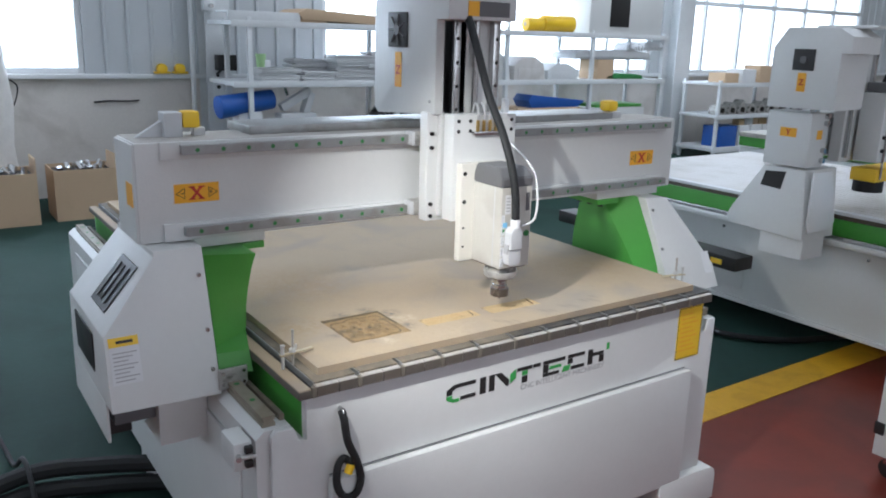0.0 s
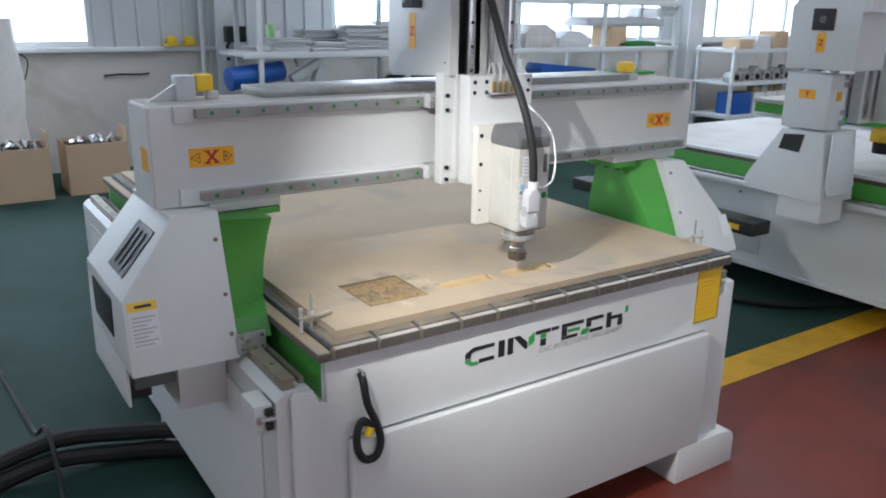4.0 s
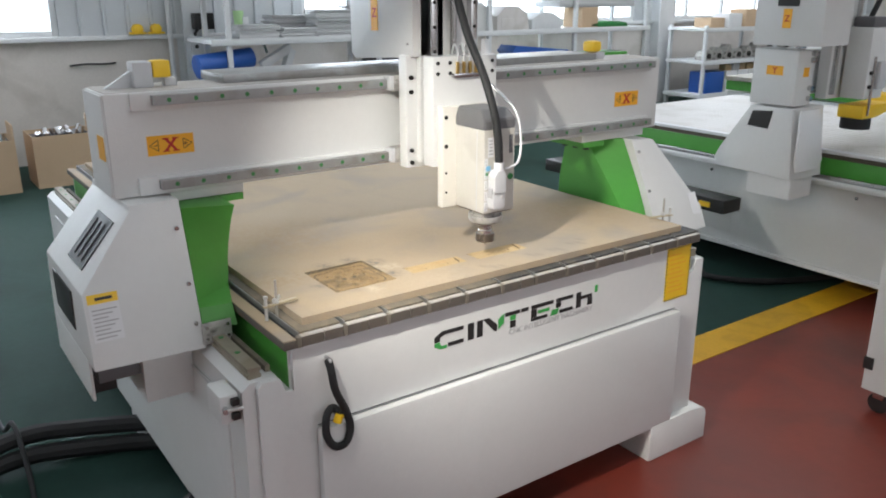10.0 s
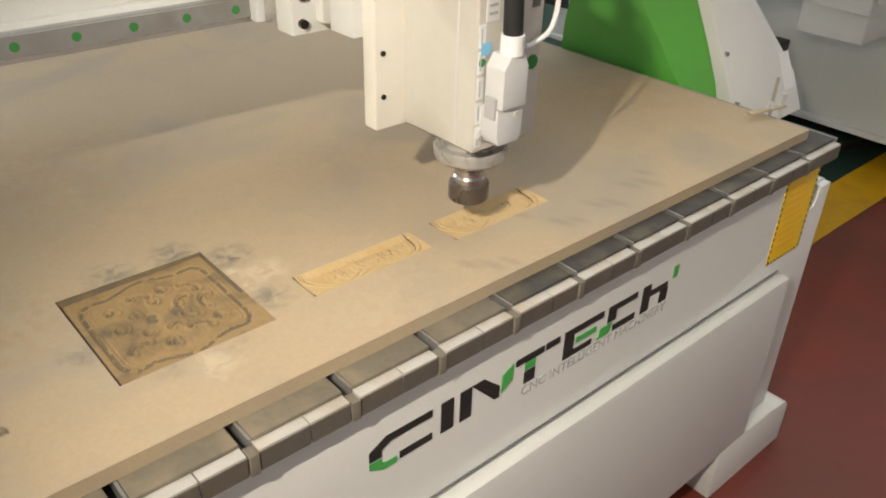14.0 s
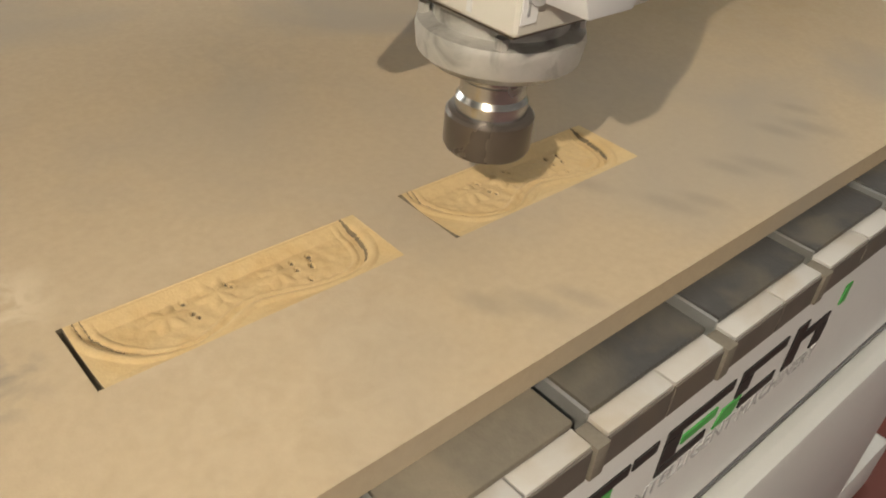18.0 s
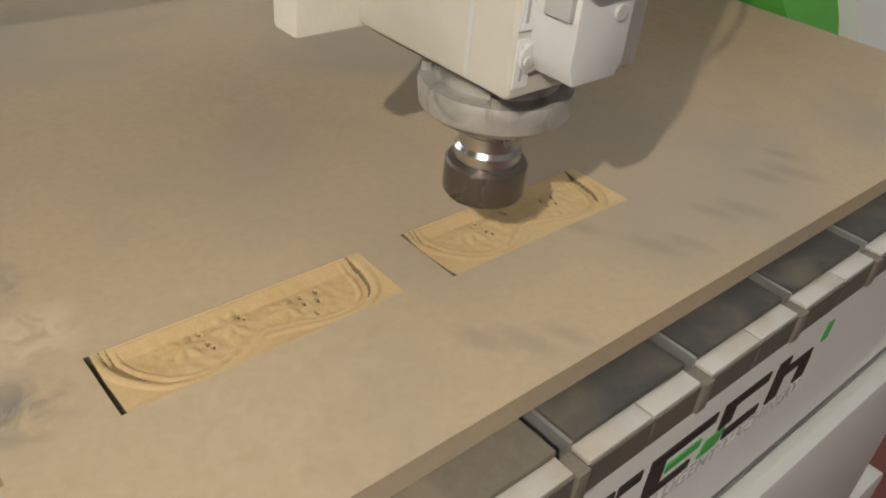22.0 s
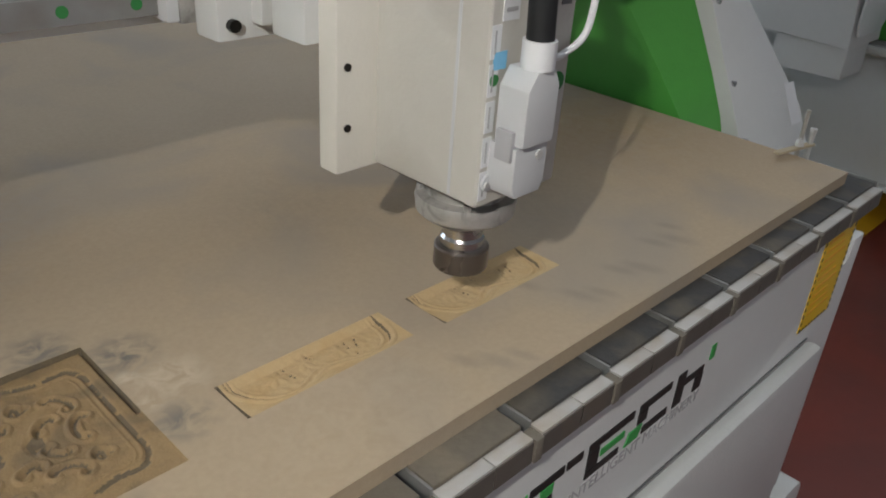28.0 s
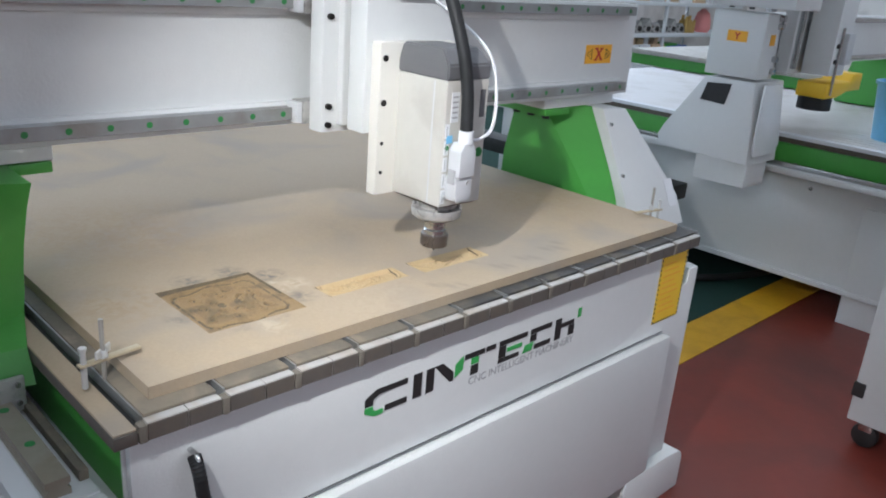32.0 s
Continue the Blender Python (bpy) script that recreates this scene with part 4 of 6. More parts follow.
def pocket_heights(U, V):
    """A carved panel: sloping ground, a wavy double frame line with rounded corners, and curling scrolls inside."""
    wave = 0.035 * np.cos(2 * np.pi * (U - 0.5) * 2) * (np.abs(V - 0.5) > np.abs(U - 0.5)) + 0.012 * np.cos(4 * np.pi * (V - 0.5))
    X, Y = np.abs(U - 0.5), np.abs(V - 0.5) - wave * 0.8
    q = 0.13
    sdf = np.hypot(np.maximum(X - (0.42 - q), 0), np.maximum(Y - (0.41 - q), 0)) + np.minimum(np.maximum(X - (0.42 - q), Y - (0.41 - q)), 0) - q
    z = -0.0022 - 0.0042 * (1 - U)
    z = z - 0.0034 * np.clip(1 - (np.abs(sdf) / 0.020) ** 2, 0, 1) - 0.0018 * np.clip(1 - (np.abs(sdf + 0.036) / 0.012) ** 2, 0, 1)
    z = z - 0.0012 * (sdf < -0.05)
    # shade in the frame line and scroll grooves is painted as dark faces
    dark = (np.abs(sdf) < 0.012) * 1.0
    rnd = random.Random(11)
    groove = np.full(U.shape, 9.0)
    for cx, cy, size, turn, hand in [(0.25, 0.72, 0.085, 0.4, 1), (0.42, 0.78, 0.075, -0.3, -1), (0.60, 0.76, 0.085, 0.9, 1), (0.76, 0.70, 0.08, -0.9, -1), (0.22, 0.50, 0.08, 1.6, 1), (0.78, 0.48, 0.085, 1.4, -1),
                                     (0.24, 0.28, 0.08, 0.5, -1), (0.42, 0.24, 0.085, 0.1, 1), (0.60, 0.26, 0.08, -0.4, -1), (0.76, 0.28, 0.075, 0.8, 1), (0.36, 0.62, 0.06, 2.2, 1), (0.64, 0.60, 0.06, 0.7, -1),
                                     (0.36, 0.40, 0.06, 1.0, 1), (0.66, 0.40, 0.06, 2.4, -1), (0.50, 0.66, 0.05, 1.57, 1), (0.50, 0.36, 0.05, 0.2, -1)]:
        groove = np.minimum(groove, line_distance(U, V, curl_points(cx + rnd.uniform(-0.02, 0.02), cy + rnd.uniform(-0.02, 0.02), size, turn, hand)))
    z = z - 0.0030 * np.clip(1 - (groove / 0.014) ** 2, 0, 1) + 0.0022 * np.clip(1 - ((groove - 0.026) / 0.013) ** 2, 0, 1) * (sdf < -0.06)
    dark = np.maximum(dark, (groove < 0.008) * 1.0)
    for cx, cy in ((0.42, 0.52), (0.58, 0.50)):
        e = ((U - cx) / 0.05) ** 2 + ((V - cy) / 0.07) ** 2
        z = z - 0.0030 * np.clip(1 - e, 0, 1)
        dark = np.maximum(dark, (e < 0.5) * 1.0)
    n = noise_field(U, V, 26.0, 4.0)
    # deep rim faces are darkened too, as a shaded edge
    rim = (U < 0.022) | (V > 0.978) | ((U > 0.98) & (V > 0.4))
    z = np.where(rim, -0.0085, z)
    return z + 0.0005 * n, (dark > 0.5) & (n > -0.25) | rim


def band_heights(U, V):
    """A long carved strip: a sunken panel with an ogee outline and rosettes inside, on a smooth sloping ground."""
    W, H = 0.176, 0.055
    knots = [(0.04, 1.1), (0.045, 0.95), (0.06, 0.72), (0.09, 0.5), (0.16, 0.22), (0.27, 0.09), (0.36, 0.14), (0.44, 0.27), (0.51, 0.33), (0.60, 0.26), (0.70, 0.15), (0.80, 0.12), (0.87, 0.18), (0.92, 0.34), (0.945, 0.6), (0.95, 0.85), (0.94, 1.1)]
    line = [(p.x * W, p.y * H) for p in smooth_path([(u, v, 0) for u, v in knots], 5)]
    d = line_distance(U * W, V * H, line)
    inside = (V > np.interp(U, [k[0] for k in knots[:-1]], [k[1] for k in knots[:-1]])) & (U > 0.04) & (U < 0.95)
    d = np.where(inside, d, -d)
    step = np.clip((d + 0.0012) / 0.0024, 0, 1)
    grain = noise_field(U * 3.2, V, 9.0, 2.0)
    z = -0.0010 - 0.0016 * np.clip((V - 0.05) * 2, 0, 1) * (1 - step) - 0.0046 * step
    z = z + 0.0013 * np.clip(1 - ((d + 0.0042) / 0.0032) ** 2, 0, 1) + 0.0011 * np.clip(1 - ((d - 0.0062) / 0.0022) ** 2, 0, 1)
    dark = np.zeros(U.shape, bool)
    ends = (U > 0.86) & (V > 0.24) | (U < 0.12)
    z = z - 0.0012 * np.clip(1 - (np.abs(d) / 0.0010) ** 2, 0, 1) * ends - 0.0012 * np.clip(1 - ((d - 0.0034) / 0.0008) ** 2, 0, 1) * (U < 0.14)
    # undercut shade along the end arcs goes into dark faces
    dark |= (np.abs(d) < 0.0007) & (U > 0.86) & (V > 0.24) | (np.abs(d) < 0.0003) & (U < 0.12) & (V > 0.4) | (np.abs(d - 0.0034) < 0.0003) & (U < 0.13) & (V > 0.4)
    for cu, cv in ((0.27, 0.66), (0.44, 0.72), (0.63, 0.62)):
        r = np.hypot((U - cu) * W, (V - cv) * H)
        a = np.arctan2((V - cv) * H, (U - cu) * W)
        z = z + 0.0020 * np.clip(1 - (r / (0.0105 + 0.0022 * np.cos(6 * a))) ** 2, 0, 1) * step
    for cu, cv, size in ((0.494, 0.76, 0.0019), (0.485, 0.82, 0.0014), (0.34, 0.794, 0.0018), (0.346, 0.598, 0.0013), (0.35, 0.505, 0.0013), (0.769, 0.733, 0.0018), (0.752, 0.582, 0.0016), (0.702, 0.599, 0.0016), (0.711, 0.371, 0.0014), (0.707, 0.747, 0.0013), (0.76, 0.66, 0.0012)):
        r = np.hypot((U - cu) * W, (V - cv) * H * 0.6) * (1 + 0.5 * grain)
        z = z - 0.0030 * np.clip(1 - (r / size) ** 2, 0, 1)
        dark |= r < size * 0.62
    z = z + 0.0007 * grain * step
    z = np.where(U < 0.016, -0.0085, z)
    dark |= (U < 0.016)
    fade = np.clip((1 - U) / 0.05, 0.1, 1) * np.clip(V / 0.08, 0.1, 1) * np.clip((1 - V) / 0.16, 0.15, 1)
    return np.where(U < 0.016, z, z * fade), dark


def carving(name, board, rect, nx, ny, heights, ground, label):
    bm = bmesh.new()
    x0, x1, y0, y1 = rect
    I, J = np.meshgrid(np.arange(nx + 1), np.arange(ny + 1), indexing="ij")
    Z, dark = heights(I / nx, J / ny)
    e = 0.0004
    def at(i, j):
        rim = i in (0, nx) or j in (0, ny)
        x, y = x0 + (x1 - x0) * i / nx, y0 + (y1 - y0) * j / ny
        if not rim:
            x = min(max(x, x0 + e), x1 - e) if i not in (1, nx - 1) else (x0 + e if i == 1 else x1 - e)
            y = y if j not in (1, ny - 1) else (y0 + e if j == 1 else y1 - e)
        return (x, y, ZB + (0.0 if rim else float(Z[i, j])))
    g = [[bm.verts.new(at(i, j)) for j in range(ny + 1)] for i in range(nx + 1)]
    for i in range(nx):
        for j in range(ny):
            f = bm.faces.new((g[i][j], g[i + 1][j], g[i + 1][j + 1], g[i][j + 1]))
            # recess faces take the painted shade colour
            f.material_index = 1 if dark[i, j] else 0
            f.smooth = True
    me = bpy.data.meshes.new(name)
    bm.to_mesh(me)
    bm.free()
    me.materials.append(ground), me.materials.append(CUTSHADE)
    ob = new(name, me)
    ob.parent = board
    ob["label"] = label


def board_mesh():
    bm = bmesh.new()
    xs = sorted({WX0, WX1, *POCKET[:2], *BAND1[:2], *BAND2[:2]})
    ys = sorted({WY0, WY1, *POCKET[2:], *BAND1[2:], *BAND2[2:]})
    grid = {}
    def v(x, y, z):
        if (x, y, z) not in grid:
            grid[(x, y, z)] = bm.verts.new((x, y, z))
        return grid[(x, y, z)]
    for a, b in zip(xs, xs[1:]):
        for c, d in zip(ys, ys[1:]):
            mx, my = (a + b) / 2, (c + d) / 2
            if any(r[0] < mx < r[1] and r[2] < my < r[3] for r in (POCKET, BAND1, BAND2)):
                continue
            bm.faces.new((v(a, c, ZB), v(b, c, ZB), v(b, d, ZB), v(a, d, ZB)))
    zb = TZ + 0.0005
    for a, b in zip(xs, xs[1:]):
        bm.faces.new((v(a, WY0, zb), v(b, WY0, zb), v(b, WY0, ZB), v(a, WY0, ZB)))
        bm.faces.new((v(a, WY1, zb), v(b, WY1, zb), v(b, WY1, ZB), v(a, WY1, ZB)))
    for c, d in zip(ys, ys[1:]):
        bm.faces.new((v(WX0, c, zb), v(WX0, d, zb), v(WX0, d, ZB), v(WX0, c, ZB)))
        bm.faces.new((v(WX1, c, zb), v(WX1, d, zb), v(WX1, d, ZB), v(WX1, c, ZB)))
    bm.faces.new([v(WX0, WY0, zb), *[v(WX0, y, zb) for y in ys[1:-1]], v(WX0, WY1, zb), *[v(x, WY1, zb) for x in xs[1:-1]], v(WX1, WY1, zb), *[v(WX1, y, zb) for y in ys[-2:0:-1]], v(WX1, WY0, zb), *[v(x, WY0, zb) for x in xs[-2:0:-1]]])
    bmesh.ops.recalc_face_normals(bm, faces=bm.faces)
    return bm


def smudges(mat, spots):
    """Dusty smears on the board: each spot is x, y, width, colour and strength, broken up by noise."""
    n, l = mat.node_tree.nodes, mat.node_tree.links
    bsdf = n["Principled BSDF"]
    base = bsdf.inputs["Base Color"].links[0].from_socket
    co = n.new("ShaderNodeTexCoord")
    nz = n.new("ShaderNodeTexNoise")
    nz.inputs["Scale"].default_value, nz.inputs["Detail"].default_value, nz.inputs["Distortion"].default_value = 46.0, 6, 1.2
    l.new(co.outputs["Object"], nz.inputs["Vector"])
    for x, y, wide, colour, strength in spots:
        d = n.new("ShaderNodeVectorMath")
        d.operation = "DISTANCE"
        l.new(co.outputs["Object"], d.inputs[0])
        d.inputs[1].default_value = (x, y, ZB)
        fall = n.new("ShaderNodeMapRange")
        fall.interpolation_type = "SMOOTHSTEP"
        fall.inputs["From Min"].default_value, fall.inputs["From Max"].default_value = 0.0, wide
        fall.inputs["To Min"].default_value, fall.inputs["To Max"].default_value = 1.0, 0.0
        l.new(d.outputs["Value"], fall.inputs["Value"])
        rag = n.new("ShaderNodeMapRange")
        rag.inputs["From Min"].default_value, rag.inputs["From Max"].default_value = (0.40, 0.62) if wide < 0.15 else (0.1, 0.7)
        rag.inputs["To Max"].default_value = strength
        l.new(nz.outputs["Fac"], rag.inputs["Value"])
        mul = n.new("ShaderNodeMath")
        mul.operation = "MULTIPLY"
        l.new(fall.outputs["Result"], mul.inputs[0]), l.new(rag.outputs["Result"], mul.inputs[1])
        mix = n.new("ShaderNodeMix")
        mix.data_type = "RGBA"
        mix.inputs["B"].default_value = (*colour, 1)
        l.new(mul.outputs["Value"], mix.inputs["Factor"]), l.new(base, mix.inputs["A"])
        base = mix.outputs["Result"]
    l.new(base, bsdf.inputs["Base Color"])


def smears(mat, spots, colour, strength):
    """Slim finger smears lying across the board: each is x, y, half length and half width."""
    n, l = mat.node_tree.nodes, mat.node_tree.links
    bsdf = n["Principled BSDF"]
    base = bsdf.inputs["Base Color"].links[0].from_socket
    co = n.new("ShaderNodeTexCoord")
    for x, y, long, wide in spots:
        mp = n.new("ShaderNodeMapping")
        mp.vector_type = "TEXTURE"
        mp.inputs["Location"].default_value, mp.inputs["Rotation"].default_value = (x, y, ZB), (0, 0, radians(115))
        mp.inputs["Scale"].default_value = (long, wide, 1)
        l.new(co.outputs["Object"], mp.inputs["Vector"])
        far = n.new("ShaderNodeVectorMath")
        far.operation = "LENGTH"
        l.new(mp.outputs["Vector"], far.inputs[0])
        fall = n.new("ShaderNodeMapRange")
        fall.interpolation_type = "SMOOTHSTEP"
        fall.inputs["From Min"].default_value, fall.inputs["From Max"].default_value = 0.2, 1.6
        fall.inputs["To Min"].default_value, fall.inputs["To Max"].default_value = strength, 0.0
        l.new(far.outputs["Value"], fall.inputs["Value"])
        mix = n.new("ShaderNodeMix")
        mix.data_type = "RGBA"
        mix.inputs["B"].default_value = (*colour, 1)
        l.new(fall.outputs["Result"], mix.inputs["Factor"]), l.new(base, mix.inputs["A"])
        base = mix.outputs["Result"]
    l.new(base, bsdf.inputs["Base Color"])


GREYDUST, BROWN, PALE = (0.13, 0.125, 0.12), (0.33, 0.21, 0.09), (0.55, 0.46, 0.34)
smudges(MDF, [(0.350, 0.275, 0.042, GREYDUST, 0.95), (0.347, 0.172, 0.036, GREYDUST, 0.9), (0.300, 0.322, 0.040, GREYDUST, 0.8), (0.225, 0.322, 0.042, GREYDUST, 0.75), (0.148, 0.20, 0.030, GREYDUST, 0.6),
              (0.270, 0.122, 0.030, GREYDUST, 0.6), (0.215, 0.120, 0.030, GREYDUST, 0.5), (0.365, 0.225, 0.042, PALE, 0.9), (0.245, 0.112, 0.05, PALE, 0.6), (0.338, 0.205, 0.016, PALE, 0.9), (0.338, 0.245, 0.014, PALE, 0.9),
              (0.22, 0.62, 0.30, BROWN, 0.6), (0.10, 0.30, 0.12, BROWN, 0.35), (1.15, 0.35, 0.30, BROWN, 0.45), (0.45, 0.10, 0.20, PALE, 0.35), (0.62, 0.42, 0.16, GREYDUST, 0.18), (0.86, 0.30, 0.16, GREYDUST, 0.2)])
# rows of finger smears towards the table's front edge
smears(MDF, [(0.562, 0.084, 0.017, 0.007), (0.583, 0.068, 0.019, 0.008), (0.606, 0.060, 0.015, 0.006), (0.697, 0.137, 0.020, 0.008), (0.726, 0.086, 0.021, 0.008), (0.748, 0.076, 0.016, 0.007),
             (0.800, 0.090, 0.018, 0.008), (0.824, 0.078, 0.022, 0.009), (0.884, 0.100, 0.018, 0.008), (0.912, 0.088, 0.022, 0.009), (0.934, 0.112, 0.016, 0.007)], GREYDUST, 0.24)


def board_object():
    bm = board_mesh()
    me = bpy.data.meshes.new("fibreboard")
    bm.to_mesh(me)
    bm.free()
    me.materials.append(MDF)
    ob = tagged(new("fibreboard", me), "brown fibreboard sheet with carved panels on the machine table", "board")
    carving("carved_panel", ob, POCKET, 180, 200, pocket_heights, MDFPOCKET, "dark brown square scroll carving with darkened grooves")
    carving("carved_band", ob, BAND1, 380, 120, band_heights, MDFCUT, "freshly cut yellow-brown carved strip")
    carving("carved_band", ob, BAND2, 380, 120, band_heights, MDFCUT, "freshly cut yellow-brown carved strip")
    return ob


board_object()


# ---- clamps at the board's corners ----
def clamp(at, turn):
    t = thing("hold_down_clamp", (0, 0, 0), "steel hold-down clamp with bolts gripping the board's corner", "clamp", "clamps on the board")
    part("clamp_bar", box(-0.038, 0.058, -0.006, 0.006, 0.0345, 0.039, 0.0015), TAN, t, "flat dull metal clamp bar")
    s = part("clamp_stud", cyl((0.0, 0, -0.003), (0.0, 0, 0.098), 0.0034, seg=10), ALU, t)
    part("wing_nut", cyl((0, 0, 0.0392), (0, 0, 0.050), 0.0075, 0.0055, seg=12, bevel=0.001), ZINC, s)
    part("wing", box(-0.019, -0.005, -0.0018, 0.0018, 0.042, 0.055, 0.0015, 1, Matrix.Rotation(0.5, 4, "Z")), ZINC, s)
    part("wing", box(0.005, 0.019, -0.0018, 0.0018, 0.042, 0.055, 0.0015, 1, Matrix.Rotation(0.5, 4, "Z")), ZINC, s)
    part("heel_bolt", cyl((-0.030, 0, 0.001), (-0.030, 0, 0.058), 0.0043, seg=12), ZINC, t)
    part("heel_nut", cyl((-0.030, 0, 0.0582), (-0.030, 0, 0.064), 0.0062, seg=6, bevel=0.001), ZINC, t)
    t.matrix_basis = Matrix.Translation(at) @ Matrix.Rotation(turn, 4, "Z") @ Matrix.Diagonal((0.9, 0.9, 0.92, 1))
    return t


clamp((0.006, 0.125, LIP), 0.15)
clamp((1.300, 0.118, LIP), math.pi - 0.2)

# ---- coiled lead on the front, looped round its hook ----
PLACING[0] = lambda x, y, z: (x + 0.009, y, z - 0.014)
lead = thing("coiled_lead", (0.07, 0.0, 0.5), "black coiled lead hanging in a loop from a screw", "cable")
part("lead", tube([(0.0580, 0.004, 0.6723), (0.0560, -0.012, 0.6565), (0.0620, -0.018, 0.6053), (0.0840, -0.020, 0.5495), (0.0940, -0.020, 0.5030), (0.0800, -0.022, 0.4705), (0.0520, -0.022, 0.4705), (0.0350, -0.018, 0.5030), (0.0400, -0.012, 0.5449), (0.0600, -0.004, 0.5570), (0.0750, -0.012, 0.5402)], 0.0085, 12, 14, 0.12), RUBBER, lead)
part("hook", tube([(0.0580, 0.0155, 0.6760), (0.0580, -0.004, 0.6760), (0.0560, -0.010, 0.6648), (0.0540, -0.004, 0.6537)], 0.004, 8, 5), STEEL, lead)
part("cord_grip", cyl((0.0620, -0.018, 0.5263), (0.0700, -0.018, 0.5449), 0.010, seg=10), YELLOW, lead)

PLACING[0] = None

# ---- hose lying on the floor by the machine ----
def ring_hose(cx, cy, r, z, label, wob=0.05, r0=0.028):
    pts = [(cx + (r + wob * math.sin(3 * a)) * math.cos(a), cy + (r * 0.85 + wob * math.cos(2 * a)) * math.sin(a), z + 0.012 * math.sin(5 * a)) for a in [2 * math.pi * k / 16 for k in range(17)]]
    return solid("floor_hose", tube(pts, r0, 10, 6, 0.05), RUBBER, label, "hose", "hoses on the floor")


ring_hose(-0.46, 0.72, 0.47, 0.033, "thick black hose coiled on the green floor", 0.03)
ring_hose(-0.44, 0.75, 0.455, 0.090, "thick black hose lying on the coil below", 0.02)
solid("floor_cable", tube([(-0.75, 3.0, 0.008), (-0.562, 2.195, 0.009), (-0.50, 1.57, 0.009), (-0.485, 1.34, 0.03), (-0.47, 1.17, 0.13), (-0.465, 1.04, 0.10), (-0.47, 0.88, 0.012), (-0.52, 0.5, 0.012), (-0.7, 0.2, 0.012)], 0.008, 8, 10), RUBBER, "thin black cable trailing over the hose", "cable")

# ---- second router beyond the aisle ----
m2 = thing("cnc_router", (3.4, 0.9, 0), "second white and green gantry milling machine across the aisle", "machine")
AX0, AX1, AY0, AY1 = 2.95, 4.46, -1.0, 2.1
part("base_body", prism([(AX0 + 0.05, 0.12), (AX1, 0.12), (AX1, 0.64), (AX0 + 0.05, 0.64)], "y", AY0, AY1, 0.006), WHITE, m2)
part("side_ledge", box(AX0 - 0.06, AX0 + 0.05, AY0, AY1, 0.575, 0.60, 0.005), WHITE, m2)
part("lower_skirt", prism([(AX0 + 0.03, 0.14), (AX0 + 0.05, 0.14), (AX0 + 0.05, 0.50), (AX0 + 0.03, 0.50)], "y", AY0, 0.16, 0.004), WHITE, m2)
part("table_side_strip", box(AX0 + 0.012, AX0 + 0.05, AY0, AY1, 0.61, 0.690, 0.002), GREEN, m2, "green strip under the table")
for y in (AY0 + 0.1, -0.02, AY1 - 0.3):
    part("foot", box(AX0 + 0.055, AX0 + 0.24, y, y + 0.19, 0, 0.12, 0.006), WHITE, m2)
part("rail", box(AX0 - 0.045, AX0 - 0.020, AY0 + 0.05, AY1 - 0.05, 0.60, 0.622, 0.002), STEEL, m2)
for k in range(26):
    part("rail_bolt", cyl((AX0 - 0.032, AY0 + 0.12 + 0.11 * k, 0.622), (AX0 - 0.032, AY0 + 0.12 + 0.11 * k, 0.624), 0.007, seg=8), DARKST, m2)
part("table_bed", box(AX0 + 0.01, AX1, AY0 + 0.01, AY1 - 0.01, 0.692, 0.712, 0.001), DUSTY, m2)
for k in range(27):
    x = AX0 + 0.0555 * k
    part("table_profile", box(x + 0.005, x + 0.0505, AY0, AY1, 0.7125, 0.729, 0.002), PALEALU if k else PAPER, m2)
# leg cover, beam, head
FX = 2.62
PLACING[0] = lambda x, y, z: (x, y + 0.035, z)
leg2 = part("leg_cover", prism([(0.47, 0.63), (0.86, 0.645), (0.875, 0.68), (0.85, 0.73), (0.705, 0.945), (0.50, 0.945), (0.485, 0.80)], "x", FX, 2.87, 0.006), WHITE, m2, "white trapezoid leg cover with a black vent")
part("vent_panel", prism([(0.607, 0.846), (0.71, 0.852), (0.69, 0.920), (0.59, 0.928)], "x", FX - 0.004, FX + 0.0005, 0.0), BLACK, leg2, "black vent panel")
# thin added face whose brighter white stands for light falling on the cover
part("lit_front_face", prism([(FX + 0.012, 0.70), (FX + 0.03, 0.665), (FX + 0.20, 0.665), (FX + 0.232, 0.70), (FX + 0.16, 0.94), (FX + 0.012, 0.94)], "y", 0.462, 0.470, 0.002), LITWHITE, leg2, "white front face brightened as if lit")
part("motor_box", box(FX + 0.03, FX + 0.20, 0.48, 0.70, 0.535, 0.632, 0.004), WHITE, leg2)
tower = part("beam_end_box", box(FX - 0.002, FX + 0.125, 0.50, 0.715, 0.955, 1.195, 0.005), WHITE, m2, "white end box of the gantry beam")
part("gantry_beam", box(FX + 0.126, 4.42, 0.575, 0.70, 0.985, 1.190, 0.006), WHITE, m2)
part("beam_rail", box(FX + 0.13, 4.36, 0.560, 0.575, 1.165, 1.185, 0.002), STEEL, m2)
part("beam_rail", box(FX + 0.13, 4.36, 0.560, 0.575, 0.995, 1.015, 0.002), STEEL, m2)


def end_sticker(y0, y1, z0, z1, x, parent, letter):
    st = part("axis_sticker", box(x - 0.0015, x, y0, y1, z0, z1), ORANGE, parent, "orange axis sticker")
    part("letter", text_mesh(letter, 0.036, Matrix.Translation((x - 0.002, (y0 + y1) / 2, (z0 + z1) / 2 - 0.012)) @ pose(0, 0, 0, 90, 0, -90), 0.0004, 0.0008, "CENTER"), RED, st)


